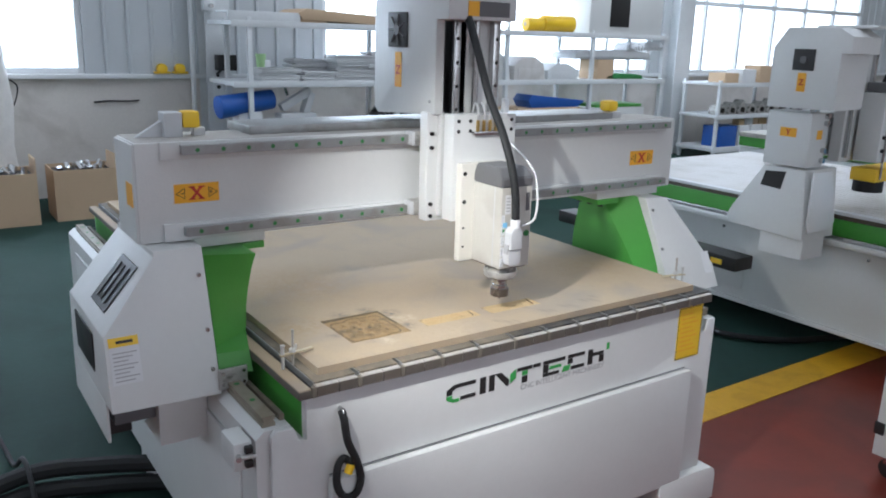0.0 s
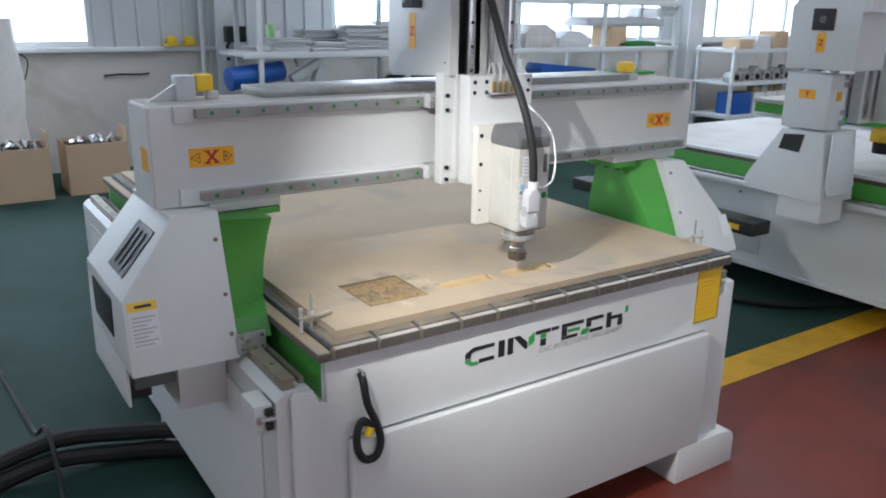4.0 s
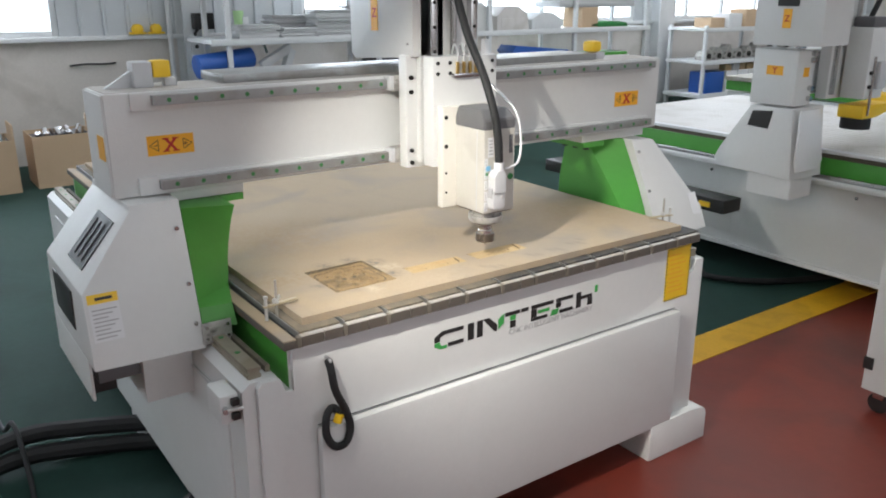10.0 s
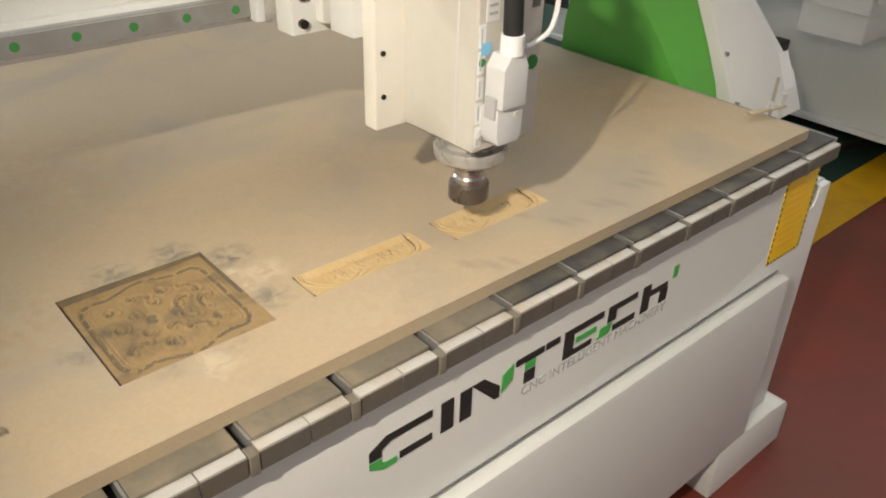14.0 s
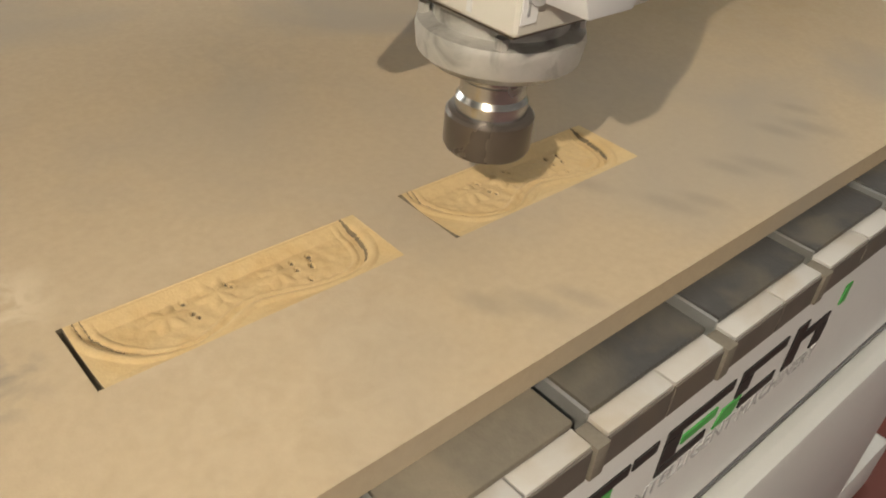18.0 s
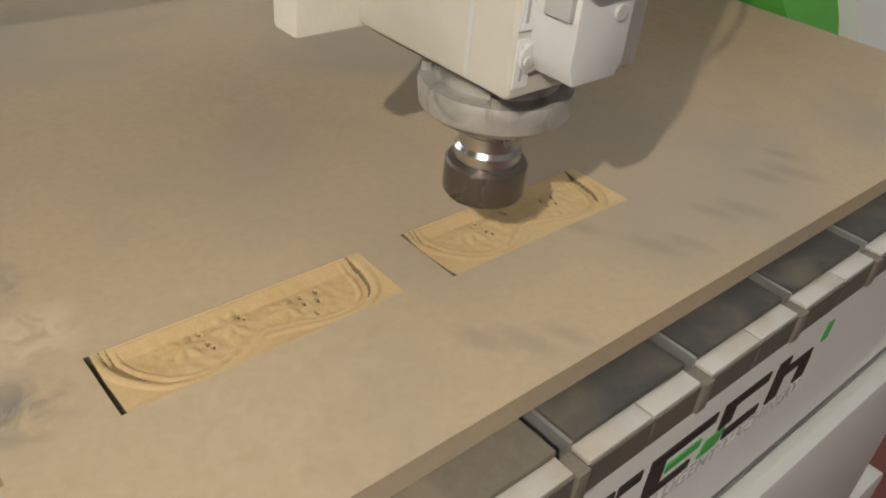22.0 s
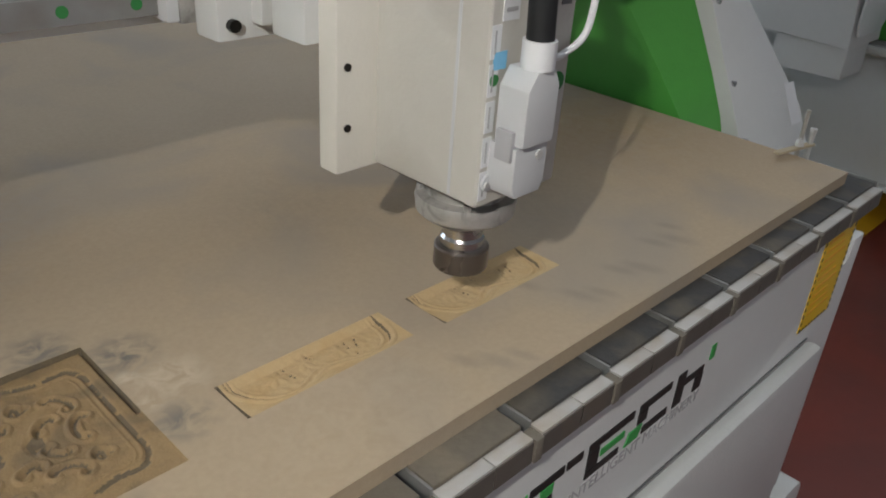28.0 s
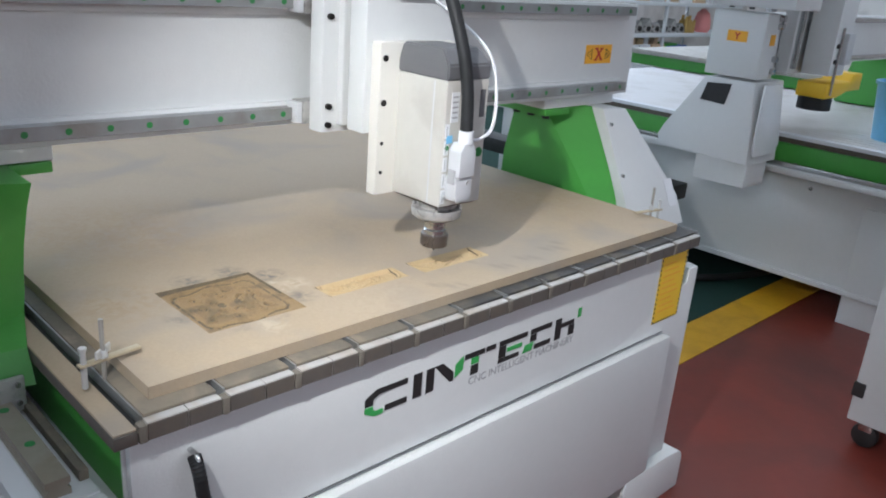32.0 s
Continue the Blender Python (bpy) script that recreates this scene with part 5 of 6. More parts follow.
end_sticker(0.565, 0.645, 1.085, 1.125, FX - 0.002, tower, "Y")
part("axis_sticker", box(FX + 0.05, FX + 0.09, 0.4985, 0.500, 1.08, 1.12), ORANGE, tower)
for z in (0.985, 1.03, 1.15, 1.18):
    part("guide_bolt", cyl((FX + 0.105, 0.482, z), (FX + 0.105, 0.500, z), 0.012, seg=10), STEEL, tower)
head = part("drive_head", prism([(0.40, 1.215), (0.72, 1.21), (0.72, 1.47), (0.66, 1.555), (0.42, 1.555), (0.36, 1.52), (0.36, 1.45), (0.40, 1.45)], "x", FX - 0.02, FX + 0.20, 0.005), WHITE, m2, "white drive head with a sloping top")
fan2 = part("fan_grille", box(FX - 0.026, FX - 0.02, 0.515, 0.615, 1.375, 1.465, 0.003), BLACK, head)
part("fan_hub", cyl((FX - 0.030, 0.565, 1.42), (FX - 0.026, 0.565, 1.42), 0.016, seg=14), GREYCAP, fan2)
end_sticker(0.545, 0.585, 1.285, 1.365, FX - 0.02, head, "Z")
part("z_column", box(FX + 0.255, FX + 0.43, 0.500, 0.555, 0.97, 1.50, 0.004), WHITE, m2)
for s in (0.27, 0.41):
    part("z_rail", box(FX + s, FX + s + 0.018, 0.482, 0.500, 0.99, 1.48, 0.002), STEEL, m2)
spx, spy = FX + 0.41, 0.43
sp2 = part("spindle_motor", box(spx - 0.075, spx + 0.075, spy - 0.06, spy + 0.052, 0.975, 1.285, 0.005), WHITE, m2)
part("motor_cap", box(spx - 0.06, spx + 0.06, spy - 0.05, spy + 0.045, 1.285, 1.33, 0.008), GREYCAP, sp2)
part("connector_box", box(spx - 0.01, spx + 0.05, spy - 0.085, spy - 0.06, 1.02, 1.14, 0.004), LGREY, sp2)
for dx, z in ((-0.05, 1.03), (0.05, 1.03), (-0.05, 1.09)):
    part("motor_bolt", cyl((spx + dx, spy - 0.068, z), (spx + dx, spy - 0.06, z), 0.009, seg=8), DARKST, sp2)
shoe = part("dust_shoe", prism([(spx - 0.06, 0.885), (spx + 0.06, 0.885), (spx + 0.16, 0.905), (spx + 0.30, 0.905), (spx + 0.30, 0.975), (spx + 0.20, 0.975), (spx + 0.18, 0.945), (spx - 0.06, 0.945)], "y", spy - 0.06, spy + 0.06, 0.006), YELLOW, m2, "yellow dust shoe")
part("brush_ring", cyl((spx, spy, 0.835), (spx, spy, 0.886), 0.065, seg=20), RUBBER, shoe)
part("shoe_rod", cyl((spx - 0.03, spy - 0.065, 0.90), (spx - 0.03, spy - 0.065, 1.16), 0.006, seg=8), STEEL, shoe)
part("motor_cable", tube([(spx, spy, 1.33), (spx + 0.03, spy - 0.02, 1.42), (spx + 0.14, spy, 1.47), (spx + 0.3, spy + 0.05, 1.40)], 0.012, 8, 8), RUBBER, m2)
part("leg_web", prism([(0.42, 0.735), (0.80, 0.735), (0.74, 0.985), (0.57, 0.985)], "x", 4.25, 4.38, 0.004), GREEN, m2, "green gantry leg")
part("leg_cover", prism([(0.47, 0.63), (0.86, 0.645), (0.85, 0.73), (0.705, 0.945), (0.50, 0.945)], "x", 4.39, 4.60, 0.006), WHITE, m2)
chain = part("cable_chain", box(FX - 0.15, FX - 0.02, 0.685, 1.9, 0.450, 0.515, 0.006), BLACK, m2, "black cable chain with yellow links")
for k in range(3):
    part("chain_link", box(FX - 0.156, FX - 0.15, 0.76 + 0.10 * k, 0.82 + 0.10 * k, 0.470, 0.494), YELLOW, chain)
part("base_flange", box(AX0 + 0.026, AX0 + 0.0495, AY0 + 0.01, AY1 - 0.01, 0.128, 0.150, 0.004), WHITE, m2, "folded lower edge of the base")
part("access_panel", box(AX0 + 0.046, AX0 + 0.0495, 1.0, 1.9, 0.20, 0.42, 0.002), WHITE, m2)
for y in (-0.55, 0.35, 1.15):
    part("panel_screw", cyl((AX0 + 0.042, y, 0.52), (AX0 + 0.0505, y, 0.52), 0.008, seg=10), STEEL, m2)
part("head_top_plate", box(FX + 0.10, FX + 0.30, 0.33, 0.60, 1.5555, 1.568, 0.003), WHITE, m2, "thin white overhanging cover plate")
part("guide_wheel", cyl((FX - 0.012, 0.50, 1.212), (FX + 0.03, 0.50, 1.212), 0.012, seg=12), STEEL, m2)
for y in (0.50, 0.58, 0.66):
    part("clamp_screw", cyl((FX + 0.02, y, 1.205), (FX + 0.02, y, 1.2145), 0.010, seg=10), BLACK, m2)
PLACING[0] = lambda x, y, z: (x + 0.2, y, z)
solid("floor_cable", tube([(2.3, 2.2, 0.02), (2.45, 1.6, 0.022), (2.62, 1.15, 0.02), (2.55, 0.95, 0.024), (2.72, 0.75, 0.02), (3.0, 0.62, 0.02), (3.4, 0.55, 0.02)], 0.016, 8, 8), RUBBER, "black cable lying on the green floor by the second machine", "cable")
bucket = thing("blue_bucket", (3.10, 0.20, 0.729), "light blue plastic bucket on the second machine's table", "bucket")
part("bucket_body", spun([(0.10, 0.7292), (0.125, 0.95), (0.133, 0.952), (0.133, 0.965), (0.12, 0.965), (0.095, 0.74)], 3.10, 0.20), LBLUE, bucket)

PLACING[0] = None

# ---- third machine behind, far side of the hall ----
m3 = thing("cnc_router", (6.6, 2.0, 0), "third green and white milling machine further back", "machine")
part("base_body", box(5.6, 7.2, -0.6, 3.0, 0.1, 0.60, 0.01), WHITE, m3)
part("table_side_strip", box(5.58, 5.6, -0.6, 3.0, 0.61, 0.69, 0.002), GREEN, m3, "green strip under the table")
part("table", box(5.56, 7.2, -0.6, 3.0, 0.692, 0.73, 0.004), ALU, m3)
for y in (-0.5, 1.2, 2.7):
    part("foot", box(5.62, 5.8, y, y + 0.16, 0, 0.1, 0.01), WHITE, m3)

# ---- control cabinet at the aisle ----
PLACING[0] = lambda x, y, z: (x - 0.088, y - 0.018, z)
cab = thing("control_cabinet", (2.5, -0.55, 0), "white sheet-metal control cabinet on castors", "cabinet")
part("cabinet_body", box(2.13, 2.75, -0.85, -0.20, 0.09, 1.12, 0.006), WHITE, cab)
part("cabinet_door", box(2.124, 2.13, -0.80, -0.25, 0.16, 1.06, 0.002), WHITE, cab)
part("corner_bracket", box(2.124, 2.16, -0.23, -0.196, 0.17, 0.215, 0.003), BLACK, cab)
for x in (2.18, 2.70):
    for y in (-0.80, -0.25):
        w = part("castor_wheel", cyl((x - 0.012, y, 0.038), (x + 0.012, y, 0.038), 0.038, seg=18, bevel=0.004), BLACK, cab)
        part("castor_fork", box(x - 0.02, x + 0.02, y - 0.02, y + 0.02, 0.055, 0.092, 0.004), STEEL, w)

# ---- things along the back wall ----
PLACING[0] = lambda x, y, z: (0.178 + 1.011 * x, y, z + min(1, max(0, z) / 0.3) * (0.035 + 0.085 * min(1, max(0, x - 6.9))))
column(1.55, 1.78, 5.95, 6.18, "grey steel column against the back wall")
column(7.80, 8.10, 5.90, 6.18, "grey steel column between the windows")
solid("wall_pipe", tube([(1.47, 6.1, 0.0), (1.47, 6.1, 1.5), (1.47, 6.1, 3.0), (1.47, 6.1, 5.38)], 0.022, 10, 4), FRAMEW, "white upright pipe beside the steel column", "pipe")
rng = random.Random(5)


def rack(x0, x1, y0, y1, levels, posts, label):
    t = thing("steel_rack", ((x0 + x1) / 2, (y0 + y1) / 2, 0), label, "shelving rack")
    top = max(levels) + 0.03
    for x in posts:
        for y in (y0, y1 - 0.04):
            part("post", box(x, x + 0.04, y, y + 0.04, 0, top, 0.003), GALV, t)
    for z in levels:
        sh = part("shelf", box(x0, x1, y0 + 0.002, y1 - 0.002, z - 0.035, z, 0.003), GALV, t)
        part("shelf_lip", box(x0, x1, y0 - 0.008, y0 + 0.002, z - 0.05, z + 0.004, 0.002), FRAMEW, sh)
    return t


rack(1.52, 6.82, 5.20, 5.80, [0.42, 1.02, 1.52], [1.66, 3.1, 4.4, 5.6, 6.75], "long grey steel rack full of parts")
rack(7.85, 11.5, 5.20, 5.80, [0.12, 0.47, 0.88], [7.88, 9.4, 10.9], "low grey steel rack with castings and boxes")


def loose_box(x0, x1, y0, y1, z0, z1, mat, label, name="carton", category="box", turn=0.0, bevel=0.004):
    cx, cy = (x0 + x1) / 2, (y0 + y1) / 2
    t = thing(name, (cx, cy, z0), label, category)
    part("box_body", box(x0, x1, y0, y1, z0, z1 - 0.004, bevel), mat, t)
    part("flap", box(x0 + 0.004, (x0 + x1) / 2 - 0.002, y0 + 0.004, y1 - 0.004, z1 - 0.004, z1), mat, t)
    part("flap", box((x0 + x1) / 2 + 0.002, x1 - 0.004, y0 + 0.004, y1 - 0.004, z1 - 0.004, z1), mat, t)
    t.rotation_euler = (0, 0, turn)
    return t


# stacks of folded sheet parts on the rack
for sx, sy, n, w in ((1.78, 5.24, 7, 0.36), (2.18, 5.24, 5, 0.34), (2.50, 5.22, 14, 0.36), (2.84, 5.22, 16, 0.36), (2.2, 5.5, 11, 0.6)):
    st = thing("sheet_stack", (sx + w / 2, sy + 0.1, 1.02), "stack of pale grey folded sheet-metal parts on the rack", "sheet metal")
    for k in range(n):
        a = rng.uniform(-0.02, 0.02)
        part("sheet_part", box(sx + a, sx + w + a, sy + rng.uniform(0, 0.02), sy + 0.24, 1.022 + 0.0165 * k, 1.034 + 0.0165 * k, 0.002), PAPER if k % 3 else LGREY, st)
wrap = thing("flattened_carton", (2.5, 5.4, 1.52), "long brown flattened carton on the rack's top shelf", "cardboard")
part("carton_sheet", prism([(2.12, 1.60), (2.16, 1.545), (2.95, 1.522), (2.95, 1.60), (2.2, 1.64)], "y", 5.2, 5.7, 0.004), CARD, wrap)
part("carton_sheet", box(2.14, 2.4, 5.22, 5.6, 1.522, 1.545, 0.003), CARD, wrap)
for x0, w, h in ((4.72, 0.22, 0.14), (4.95, 0.42, 0.17)):
    roll = thing("tape_roll", (x0 + w / 2, 5.3, 1.52), "yellow film roll on the rack's top shelf", "roll")
    part("roll_body", cyl((x0, 5.32, 1.522 + h / 2), (x0 + w, 5.32, 1.522 + h / 2), h / 2, seg=24, bevel=0.006), YELLOW, roll)
    part("roll_core", cyl((x0 - 0.004, 5.32, 1.522 + h / 2), (x0 + w + 0.004, 5.32, 1.522 + h / 2), h / 6, seg=16), CARD, roll)
loose_box(5.55, 6.7, 5.22, 5.7, 1.52, 2.2, WHITE, "white sheet-metal cabinet shell on the rack", "cabinet_shell", "cabinet")
loose_box(5.85, 6.15, 5.215, 5.22, 1.60, 2.1, BLACK, "dark opening panel of the cabinet shell", "door_panel", "panel")
# machine parts on the middle shelf
for x0, x1, h, mt, lab in ((3.9, 4.5, 0.28, WHITE, "white machine cover resting on the rack"), (4.55, 4.98, 0.24, PALEALU, "grey sheet-metal machine cover on the rack"), (5.02, 5.45, 0.17, GALV, "grey angled machine cover on the rack"),
                           (5.4, 6.6, 0.10, LGREY, "long grey sheet-metal tray on the rack"), (5.9, 6.5, 0.06, DGREEN, "dark green plate on the rack")):
    z = 1.02 if mt is not LGREY else 1.17
    if mt is LGREY:
        z = 1.24
    if mt is DGREEN:
        z = 1.02
    pts = [(x0, z), (x1, z), (x1 - 0.03, z + h * 0.7), (x1 - 0.15, z + h), (x0 + 0.12, z + h), (x0, z + h * 0.6)]
    if mt is LGREY:
        loose_box(5.75, 6.0, 5.25, 5.55, 1.02, 1.24, CARD, "brown carton under a metal tray")
    ob = thing("machine_part" if mt is not CARD else "carton", ((x0 + x1) / 2, 5.4, z), lab, "machine part" if mt is not CARD else "box")
    part("panel", prism(pts, "y", 5.25, 5.65, 0.006), mt, ob)
    part("rim", box(x0 + 0.05, x1 - 0.05, 5.244, 5.25, z + 0.02, z + h * 0.5, 0.002), mt, ob)
# lower shelf
blue = thing("blue_roll", (1.55, 5.35, 0.42), "blue plastic barrel lying on the lower shelf", "barrel")
part("barrel", cyl((1.42, 5.30, 0.80), (1.92, 5.35, 0.86), 0.10, 0.085, seg=24, bevel=0.01), BLUE, blue)
part("barrel_end", cyl((1.912, 5.35, 0.86), (1.93, 5.352, 0.862), 0.05, seg=20), BLACK, blue)
part("barrel_stand", box(1.58, 1.80, 5.26, 5.42, 0.42, 0.76, 0.02), PAPER, blue)
jig = thing("cast_bracket", (2.1, 5.3, 0.42), "pale cast machine bracket with levers on the rack", "machine part")
part("bracket_arm", box(-0.16, 0.16, -0.04, 0.04, -0.035, 0.035, 0.01, 2, Matrix.Translation((2.12, 5.3, 0.86)) @ Matrix.Rotation(-0.5, 4, "Y")), LGREY, jig)
part("bracket_arm", box(-0.03, 0.03, -0.05, 0.05, -0.11, 0.08, 0.008, 2, Matrix.Translation((2.24, 5.3, 0.84)) @ Matrix.Rotation(0.35, 4, "Y")), LGREY, jig)
part("bracket_base", box(1.96, 2.3, 5.24, 5.4, 0.42, 0.74, 0.02), LGREY, jig)
part("lever", cyl((2.03, 5.27, 0.9), (1.99, 5.25, 1.0), 0.014, seg=10), STEEL, jig)
loose_box(4.6, 5.5, 5.22, 5.6, 0.42, 0.72, CARD, "wide brown carton on the lower shelf")
bl2 = thing("blue_tray", (5.0, 5.3, 0.72), "blue plastic tray on a carton", "tray")
part("tray", prism([(4.75, 0.80), (4.80, 0.722), (5.45, 0.722), (5.55, 0.77), (5.55, 0.79), (4.8, 0.86)], "y", 5.23, 5.5, 0.005), BLUE, bl2)
loose_box(5.6, 6.55, 5.24, 5.6, 0.42, 0.70, WHITE, "white sheet-metal casing on the lower shelf", "casing", "machine part")
gp = thing("green_plate", (6.1, 5.4, 0.70), "green painted plate lying on a casing", "plate")
part("plate", box(5.75, 6.5, 5.24, 5.6, 0.702, 0.735, 0.004), GREEN, gp)
dark = solid("dark_cloth", tube([(2.95, 5.35, 0.55), (3.02, 5.36, 0.68), (3.12, 5.34, 0.72), (3.22, 5.36, 0.70), (3.3, 5.35, 0.72), (3.42, 5.34, 0.68), (3.5, 5.33, 0.60)], 0.10, 10, 6, 0.12), BLACK, "bundle of black cable and cloth", "cable bundle")
bt = loose_box(2.9, 3.55, 5.24, 5.6, 0.42, 0.54, CARD, "shallow carton under the dark bundle")
# second rack's load
for k in range(10):
    x = 7.95 + 0.21 * k
    c = thing("casting", (x, 5.35, 0.47), "small grey metal casting in a row on the rack", "machine part", "castings on the rack")
    part("casting_body", prism([(x, 0.472), (x + 0.16, 0.472), (x + 0.15, 0.55), (x + 0.10, 0.60 + 0.03 * (k % 3)), (x + 0.03, 0.58), (x - 0.01, 0.52)], "y", 5.25, 5.4, 0.006), CAST, c)
    part("casting_boss", cyl((x + 0.08, 5.235, 0.525), (x + 0.08, 5.25, 0.525), 0.035, seg=12), DARKST, c)
for k, (x, w, h, mt) in enumerate(((8.0, 0.35, 0.20, BLUE), (8.4, 0.22, 0.20, PAPER), (8.65, 0.22, 0.20, PAPER), (8.9, 0.25, 0.20, PAPER), (9.2, 0.3, 0.20, CARD), (9.7, 0.4, 0.18, BLUE))):
    loose_box(x, x + w, 5.22, 5.5, 0.12, 0.12 + h, mt, "blue crate on the low rack" if mt is BLUE else "brown carton of parts on the low rack" if mt is CARD else "white box of parts on the low rack", "crate" if mt is BLUE else "carton", "crate" if mt is BLUE else "box")
for k in range(9):
    x = 8.0 + 0.36 * k
    h = 0.12 + 0.05 * (k % 3)
    loose_box(x, x + 0.28, 5.24, 5.5, 0.88, 0.88 + h, (CARD, PAPER, CARD, LGREY)[k % 4], "carton on the low rack's top shelf" if k % 2 == 0 else "pale box on the low rack's top shelf")
# cartons of parts, roll and yellow pieces on the left
for x0, x1, y0, y1, h in ((-0.45, -0.02, 5.15, 5.55, 0.36), (0.10, 0.55, 5.2, 5.6, 0.36)):
    t = thing("open_carton", ((x0 + x1) / 2, (y0 + y1) / 2, 0), "open brown carton filled with metal parts on the floor", "box", "open cartons")
    for a, b, c, d in ((x0, x1, y0, y0 + 0.008), (x0, x1, y1 - 0.008, y1), (x0, x0 + 0.008, y0 + 0.008, y1 - 0.008), (x1 - 0.008, x1, y0 + 0.008, y1 - 0.008)):
        part("carton_side", box(a, b, c, d, 0, h), CARD, t)
    part("carton_floor", box(x0 + 0.008, x1 - 0.008, y0 + 0.008, y1 - 0.008, 0.0, 0.01), CARD, t)
    part("carton_flap", box(x1 - 0.008, x1, y0, y1 - 0.1, h + 0.001, h + 0.11, 0.0, 2), CARD, t)
    for k in range(14):
        p = Vector((rng.uniform(x0 + 0.05, x1 - 0.05), rng.uniform(y0 + 0.05, y1 - 0.05), h - 0.03))
        part("metal_part", cyl(p, p + Vector((rng.uniform(-0.04, 0.04), rng.uniform(-0.04, 0.04), 0.05)), 0.022, seg=10), STEEL, t)
    part("filling", box(x0 + 0.01, x1 - 0.01, y0 + 0.01, y1 - 0.01, 0.012, h - 0.03), BLACK, t)
solid("wrapped_roll", spun([(0.20, 0.0), (0.21, 0.2), (0.19, 0.5), (0.215, 0.8), (0.19, 1.05), (0.18, 1.28), (0.10, 1.30)], -0.26, 5.85), FOIL, "tall film-wrapped roll standing by the wall", "roll")
for x in (1.2, 1.36):
    yb = thing("yellow_bearing", (x, 6.1, 1.04), "yellow cast part on the window ledge", "machine part", "yellow parts on the ledge")
    part("bearing", cyl((x, 6.10, 1.085), (x, 6.17, 1.085), 0.045, seg=18, bevel=0.006), YELLOW, yb)
    part("bearing_foot", box(x - 0.07, x + 0.07, 6.11, 6.16, 1.041, 1.06, 0.004), YELLOW, yb)
# plates, cup, socket and other small things round the long rack
plates = thing("plate_stack", (6.6, 5.4, 1.34), "fanned stack of white sheet-metal plates on the tray", "sheet metal")
for k in range(7):
    part("plate", box(-0.28, 0.28, -0.12, 0.12, 0.0, 0.012, 0.002, 1, Matrix.Translation((6.52 + rng.uniform(-0.06, 0.06), 5.36, 1.343 - 0.0 + 0.015 * k)) @ Matrix.Rotation(rng.uniform(-0.12, 0.12), 4, "Z")), PAPER, plates)
panel = thing("long_panel", (1.9, 5.35, 1.52), "long pale grey sheet-metal panel on the top shelf", "sheet metal")
part("panel_face", box(1.50, 2.14, 5.21, 5.24, 1.522, 1.60, 0.003), GALV, panel)
part("panel_top", box(1.50, 2.14, 5.2405, 5.5, 1.58, 1.60, 0.003), GALV, panel)
cup = thing("plastic_cup", (1.80, 5.26, 1.15), "pale green plastic cup on the sheet stack", "cup")
part("cup_body", spun([(0.035, 1.1395), (0.045, 1.25), (0.041, 1.25), (0.030, 1.15)], 1.80, 5.28, 20), material("pale_green_plastic", (0.45, 0.7, 0.35), 0.5, vary=0.05), cup)
part("cup_label", box(1.815, 1.865, 5.222, 5.23, 1.14, 1.20, 0.002), PAPER, cup)
socket = thing("wall_socket", (1.66, 5.94, 0.9), "white switch plate on the steel column", "socket")
part("plate", box(1.60, 1.69, 5.93, 5.949, 0.76, 1.03, 0.006), FRAMEW, socket)
for z in (0.82, 0.93):
    part("switch", cyl((1.645, 5.922, z), (1.645, 5.93, z), 0.018, seg=14), BLACK, socket)
dbox = thing("junction_box", (1.70, 5.9, 1.2), "black junction box with cables on the column", "box")
part("box_body", box(1.62, 1.80, 5.86, 5.949, 1.08, 1.22, 0.008), BLACK, dbox)
part("box_cable", tube([(1.66, 5.9, 1.08), (1.63, 5.90, 1.05), (1.64, 5.92, 1.03)], 0.012, 8, 5), RUBBER, dbox)
clip_lamp = thing("pipe_clamp", (1.62, 5.9, 1.6), "grey metal clamp and bracket on the column", "bracket")
part("clamp_body", box(1.52, 1.62, 5.86, 5.949, 1.60, 1.69, 0.01), GALV, clip_lamp)
part("clamp_screw", cyl((1.57, 5.80, 1.645), (1.57, 5.86, 1.645), 0.018, seg=10), STEEL, clip_lamp)
stain = thing("wire_hook", (-0.05, 6.17, 0.9), "bent wire hanging on the low wall", "wire")
part("wire", tube([(-0.02, 6.19, 0.99), (0.03, 6.17, 0.93), (0.0, 6.17, 0.80), (-0.06, 6.18, 0.70)], 0.006, 6, 6), RUBBER, stain)
solid("wire_hook", tube([(1.0, 6.19, 0.80), (0.9, 6.18, 0.795), (0.75, 6.18, 0.80), (0.62, 6.19, 0.79)], 0.008, 6, 6), RUBBER, "dark bar fixed along the low wall", "bar")
for k, x in enumerate((8.42, 8.58, 8.72, 8.88, 9.02, 9.24)):
    loose_box(x, x + 0.11 + 0.02 * (k % 2), 5.25, 5.36, 0.3205, 0.40 + 0.02 * (k % 3), (WOODB, PAPER, CARD)[k % 3], "small pale box standing on larger boxes", turn=0.1 * (k % 3 - 1), bevel=0.002)
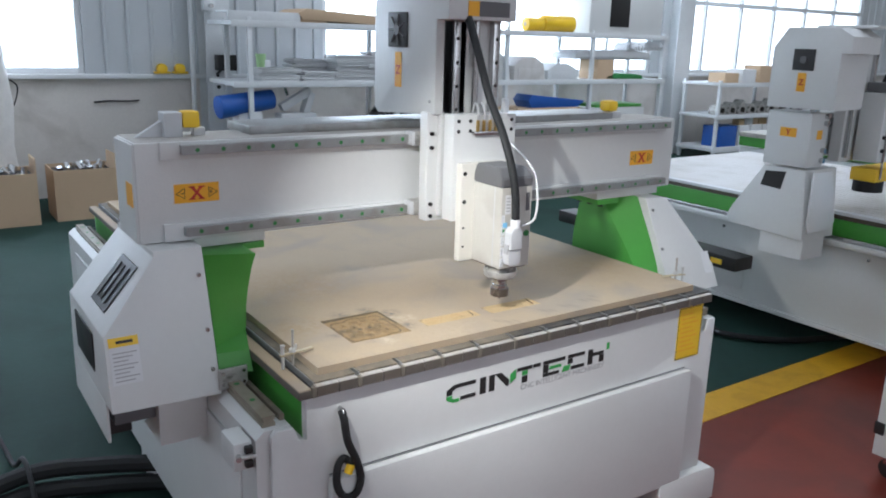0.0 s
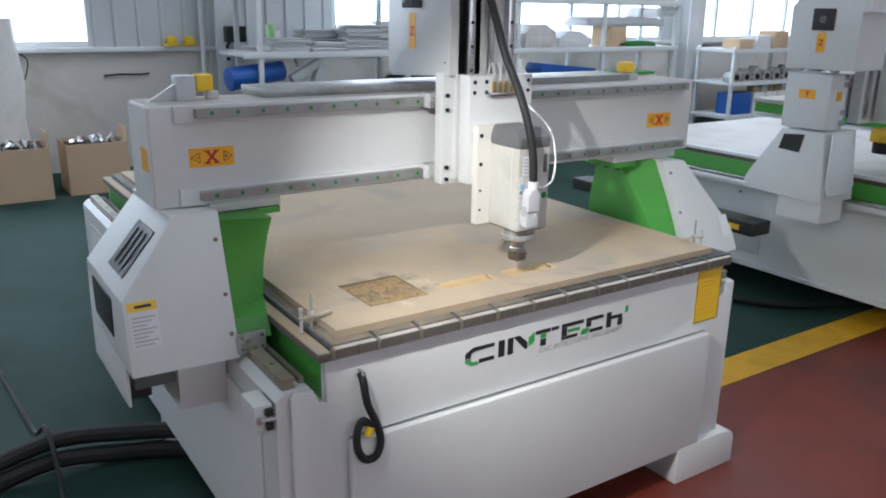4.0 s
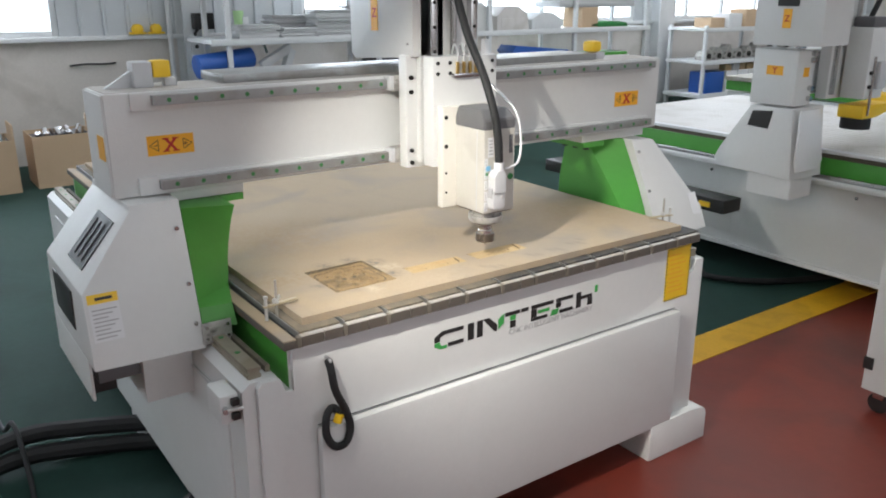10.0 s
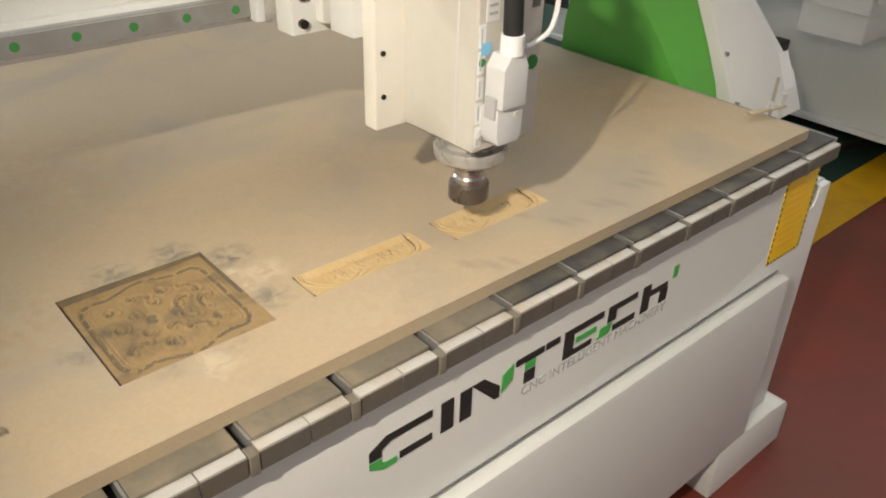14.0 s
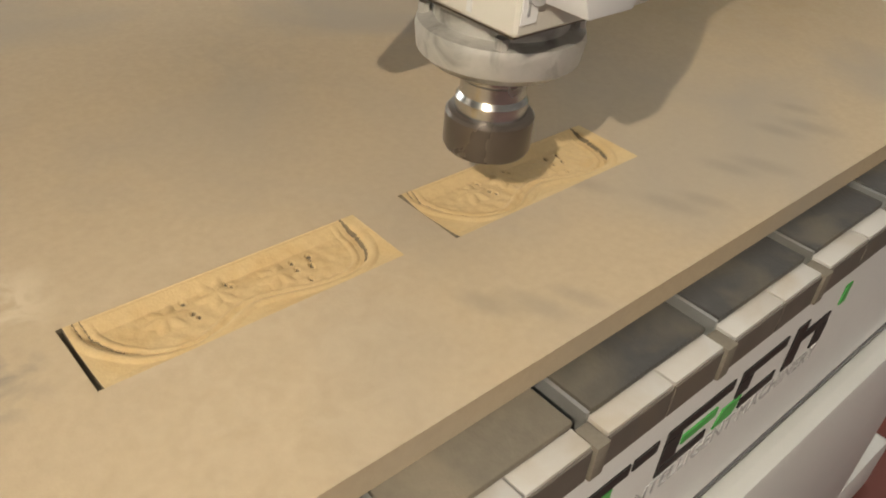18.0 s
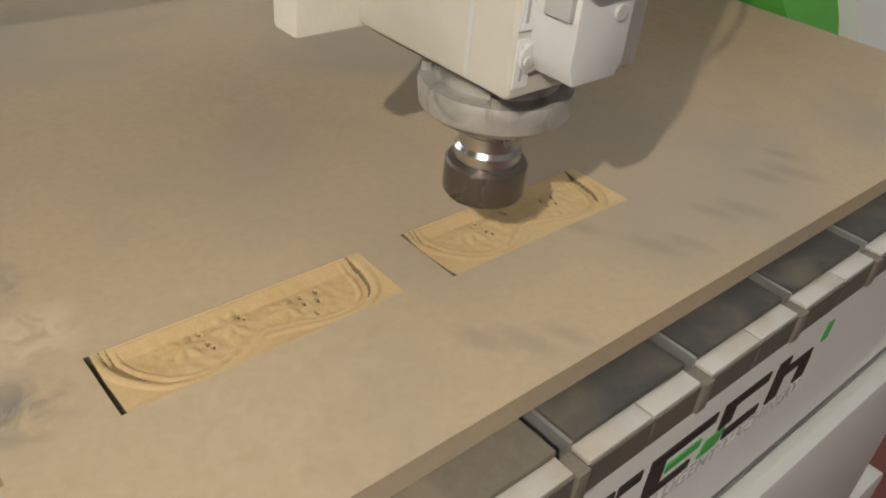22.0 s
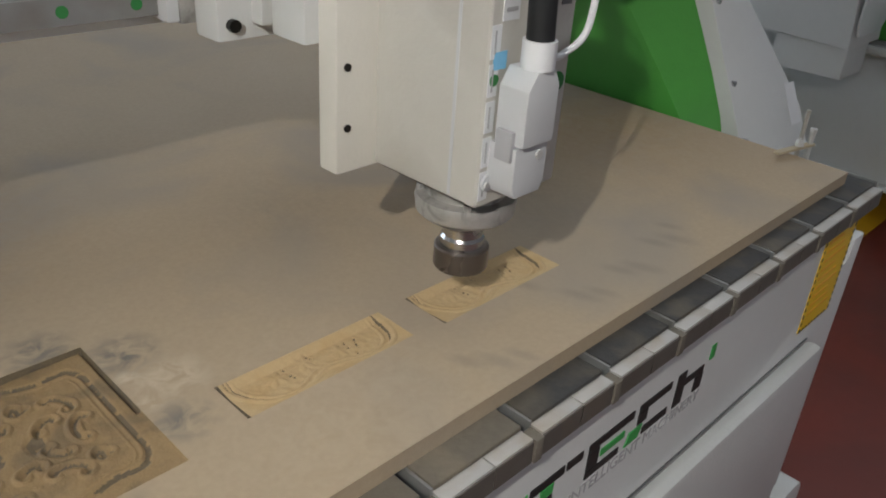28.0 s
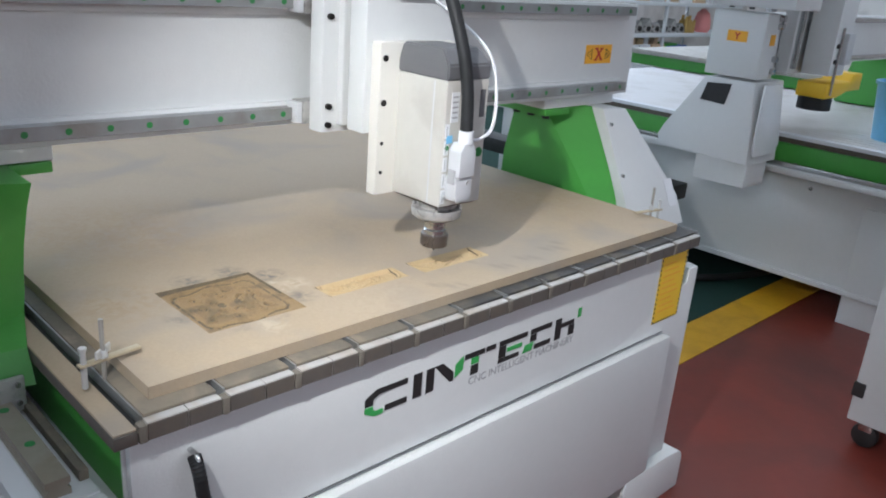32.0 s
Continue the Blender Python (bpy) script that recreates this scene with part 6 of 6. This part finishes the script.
fit = thing("brass_fittings", (10.2, 5.35, 0.47), "heap of brass fittings on the low rack", "fittings")
for k in range(14):
    px, py, pz = 10.05 + 0.032 * (k % 7) + rng.uniform(-0.01, 0.01), 5.26 + 0.09 * (k // 7), 0.471
    part("fitting", cyl((px, py, pz), (px + rng.uniform(-0.02, 0.02), py, pz + rng.uniform(0.14, 0.24)), 0.026, 0.02, seg=10), BRASS, fit)
bag = material("pink_plastic", (0.75, 0.28, 0.26), 0.5, vary=0.08)
solid("plastic_bag", spun([(0.10, 0.4705), (0.13, 0.52), (0.12, 0.64), (0.09, 0.74), (0.03, 0.80)], 10.66, 5.36, 16), bag, "pink plastic bag standing on the low rack", "bag")
frame_g = thing("green_stand", (9.7, 5.35, 0.12), "small green painted steel stand on the low rack", "stand")
for a, b in ((9.56, 9.59), (9.81, 9.84)):
    for y in (5.24, 5.42):
        part("stand_leg", box(a, b, y, y + 0.03, 0.1205, 0.30, 0.003), GREEN, frame_g)
part("stand_top", box(9.55, 9.85, 5.23, 5.46, 0.3005, 0.33, 0.004), GREEN, frame_g)
# gantry of the third machine
part("leg_cover", prism([(0.62, 0.60), (1.12, 0.60), (1.12, 0.72), (0.98, 0.96), (0.74, 0.96), (0.62, 0.74)], "x", 5.30, 5.54, 0.006), WHITE, m3, "white leg cover")
part("gantry_beam", box(5.28, 7.4, 0.74, 0.94, 0.97, 1.22, 0.008), WHITE, m3)
part("leg_web", prism([(0.66, 0.735), (1.06, 0.735), (0.96, 0.968), (0.74, 0.968)], "x", 5.62, 5.72, 0.004), GREEN, m3)
part("beam_rail", box(5.4, 7.3, 0.725, 0.74, 1.17, 1.19, 0.002), STEEL, m3)
part("drive_head", prism([(0.52, 1.24), (0.95, 1.24), (0.95, 1.5), (0.88, 1.58), (0.56, 1.58), (0.52, 1.54)], "x", 5.75, 6.0, 0.006), WHITE, m3)
part("spindle_motor", box(5.78, 5.92, 0.52, 0.66, 0.95, 1.24, 0.006), WHITE, m3)
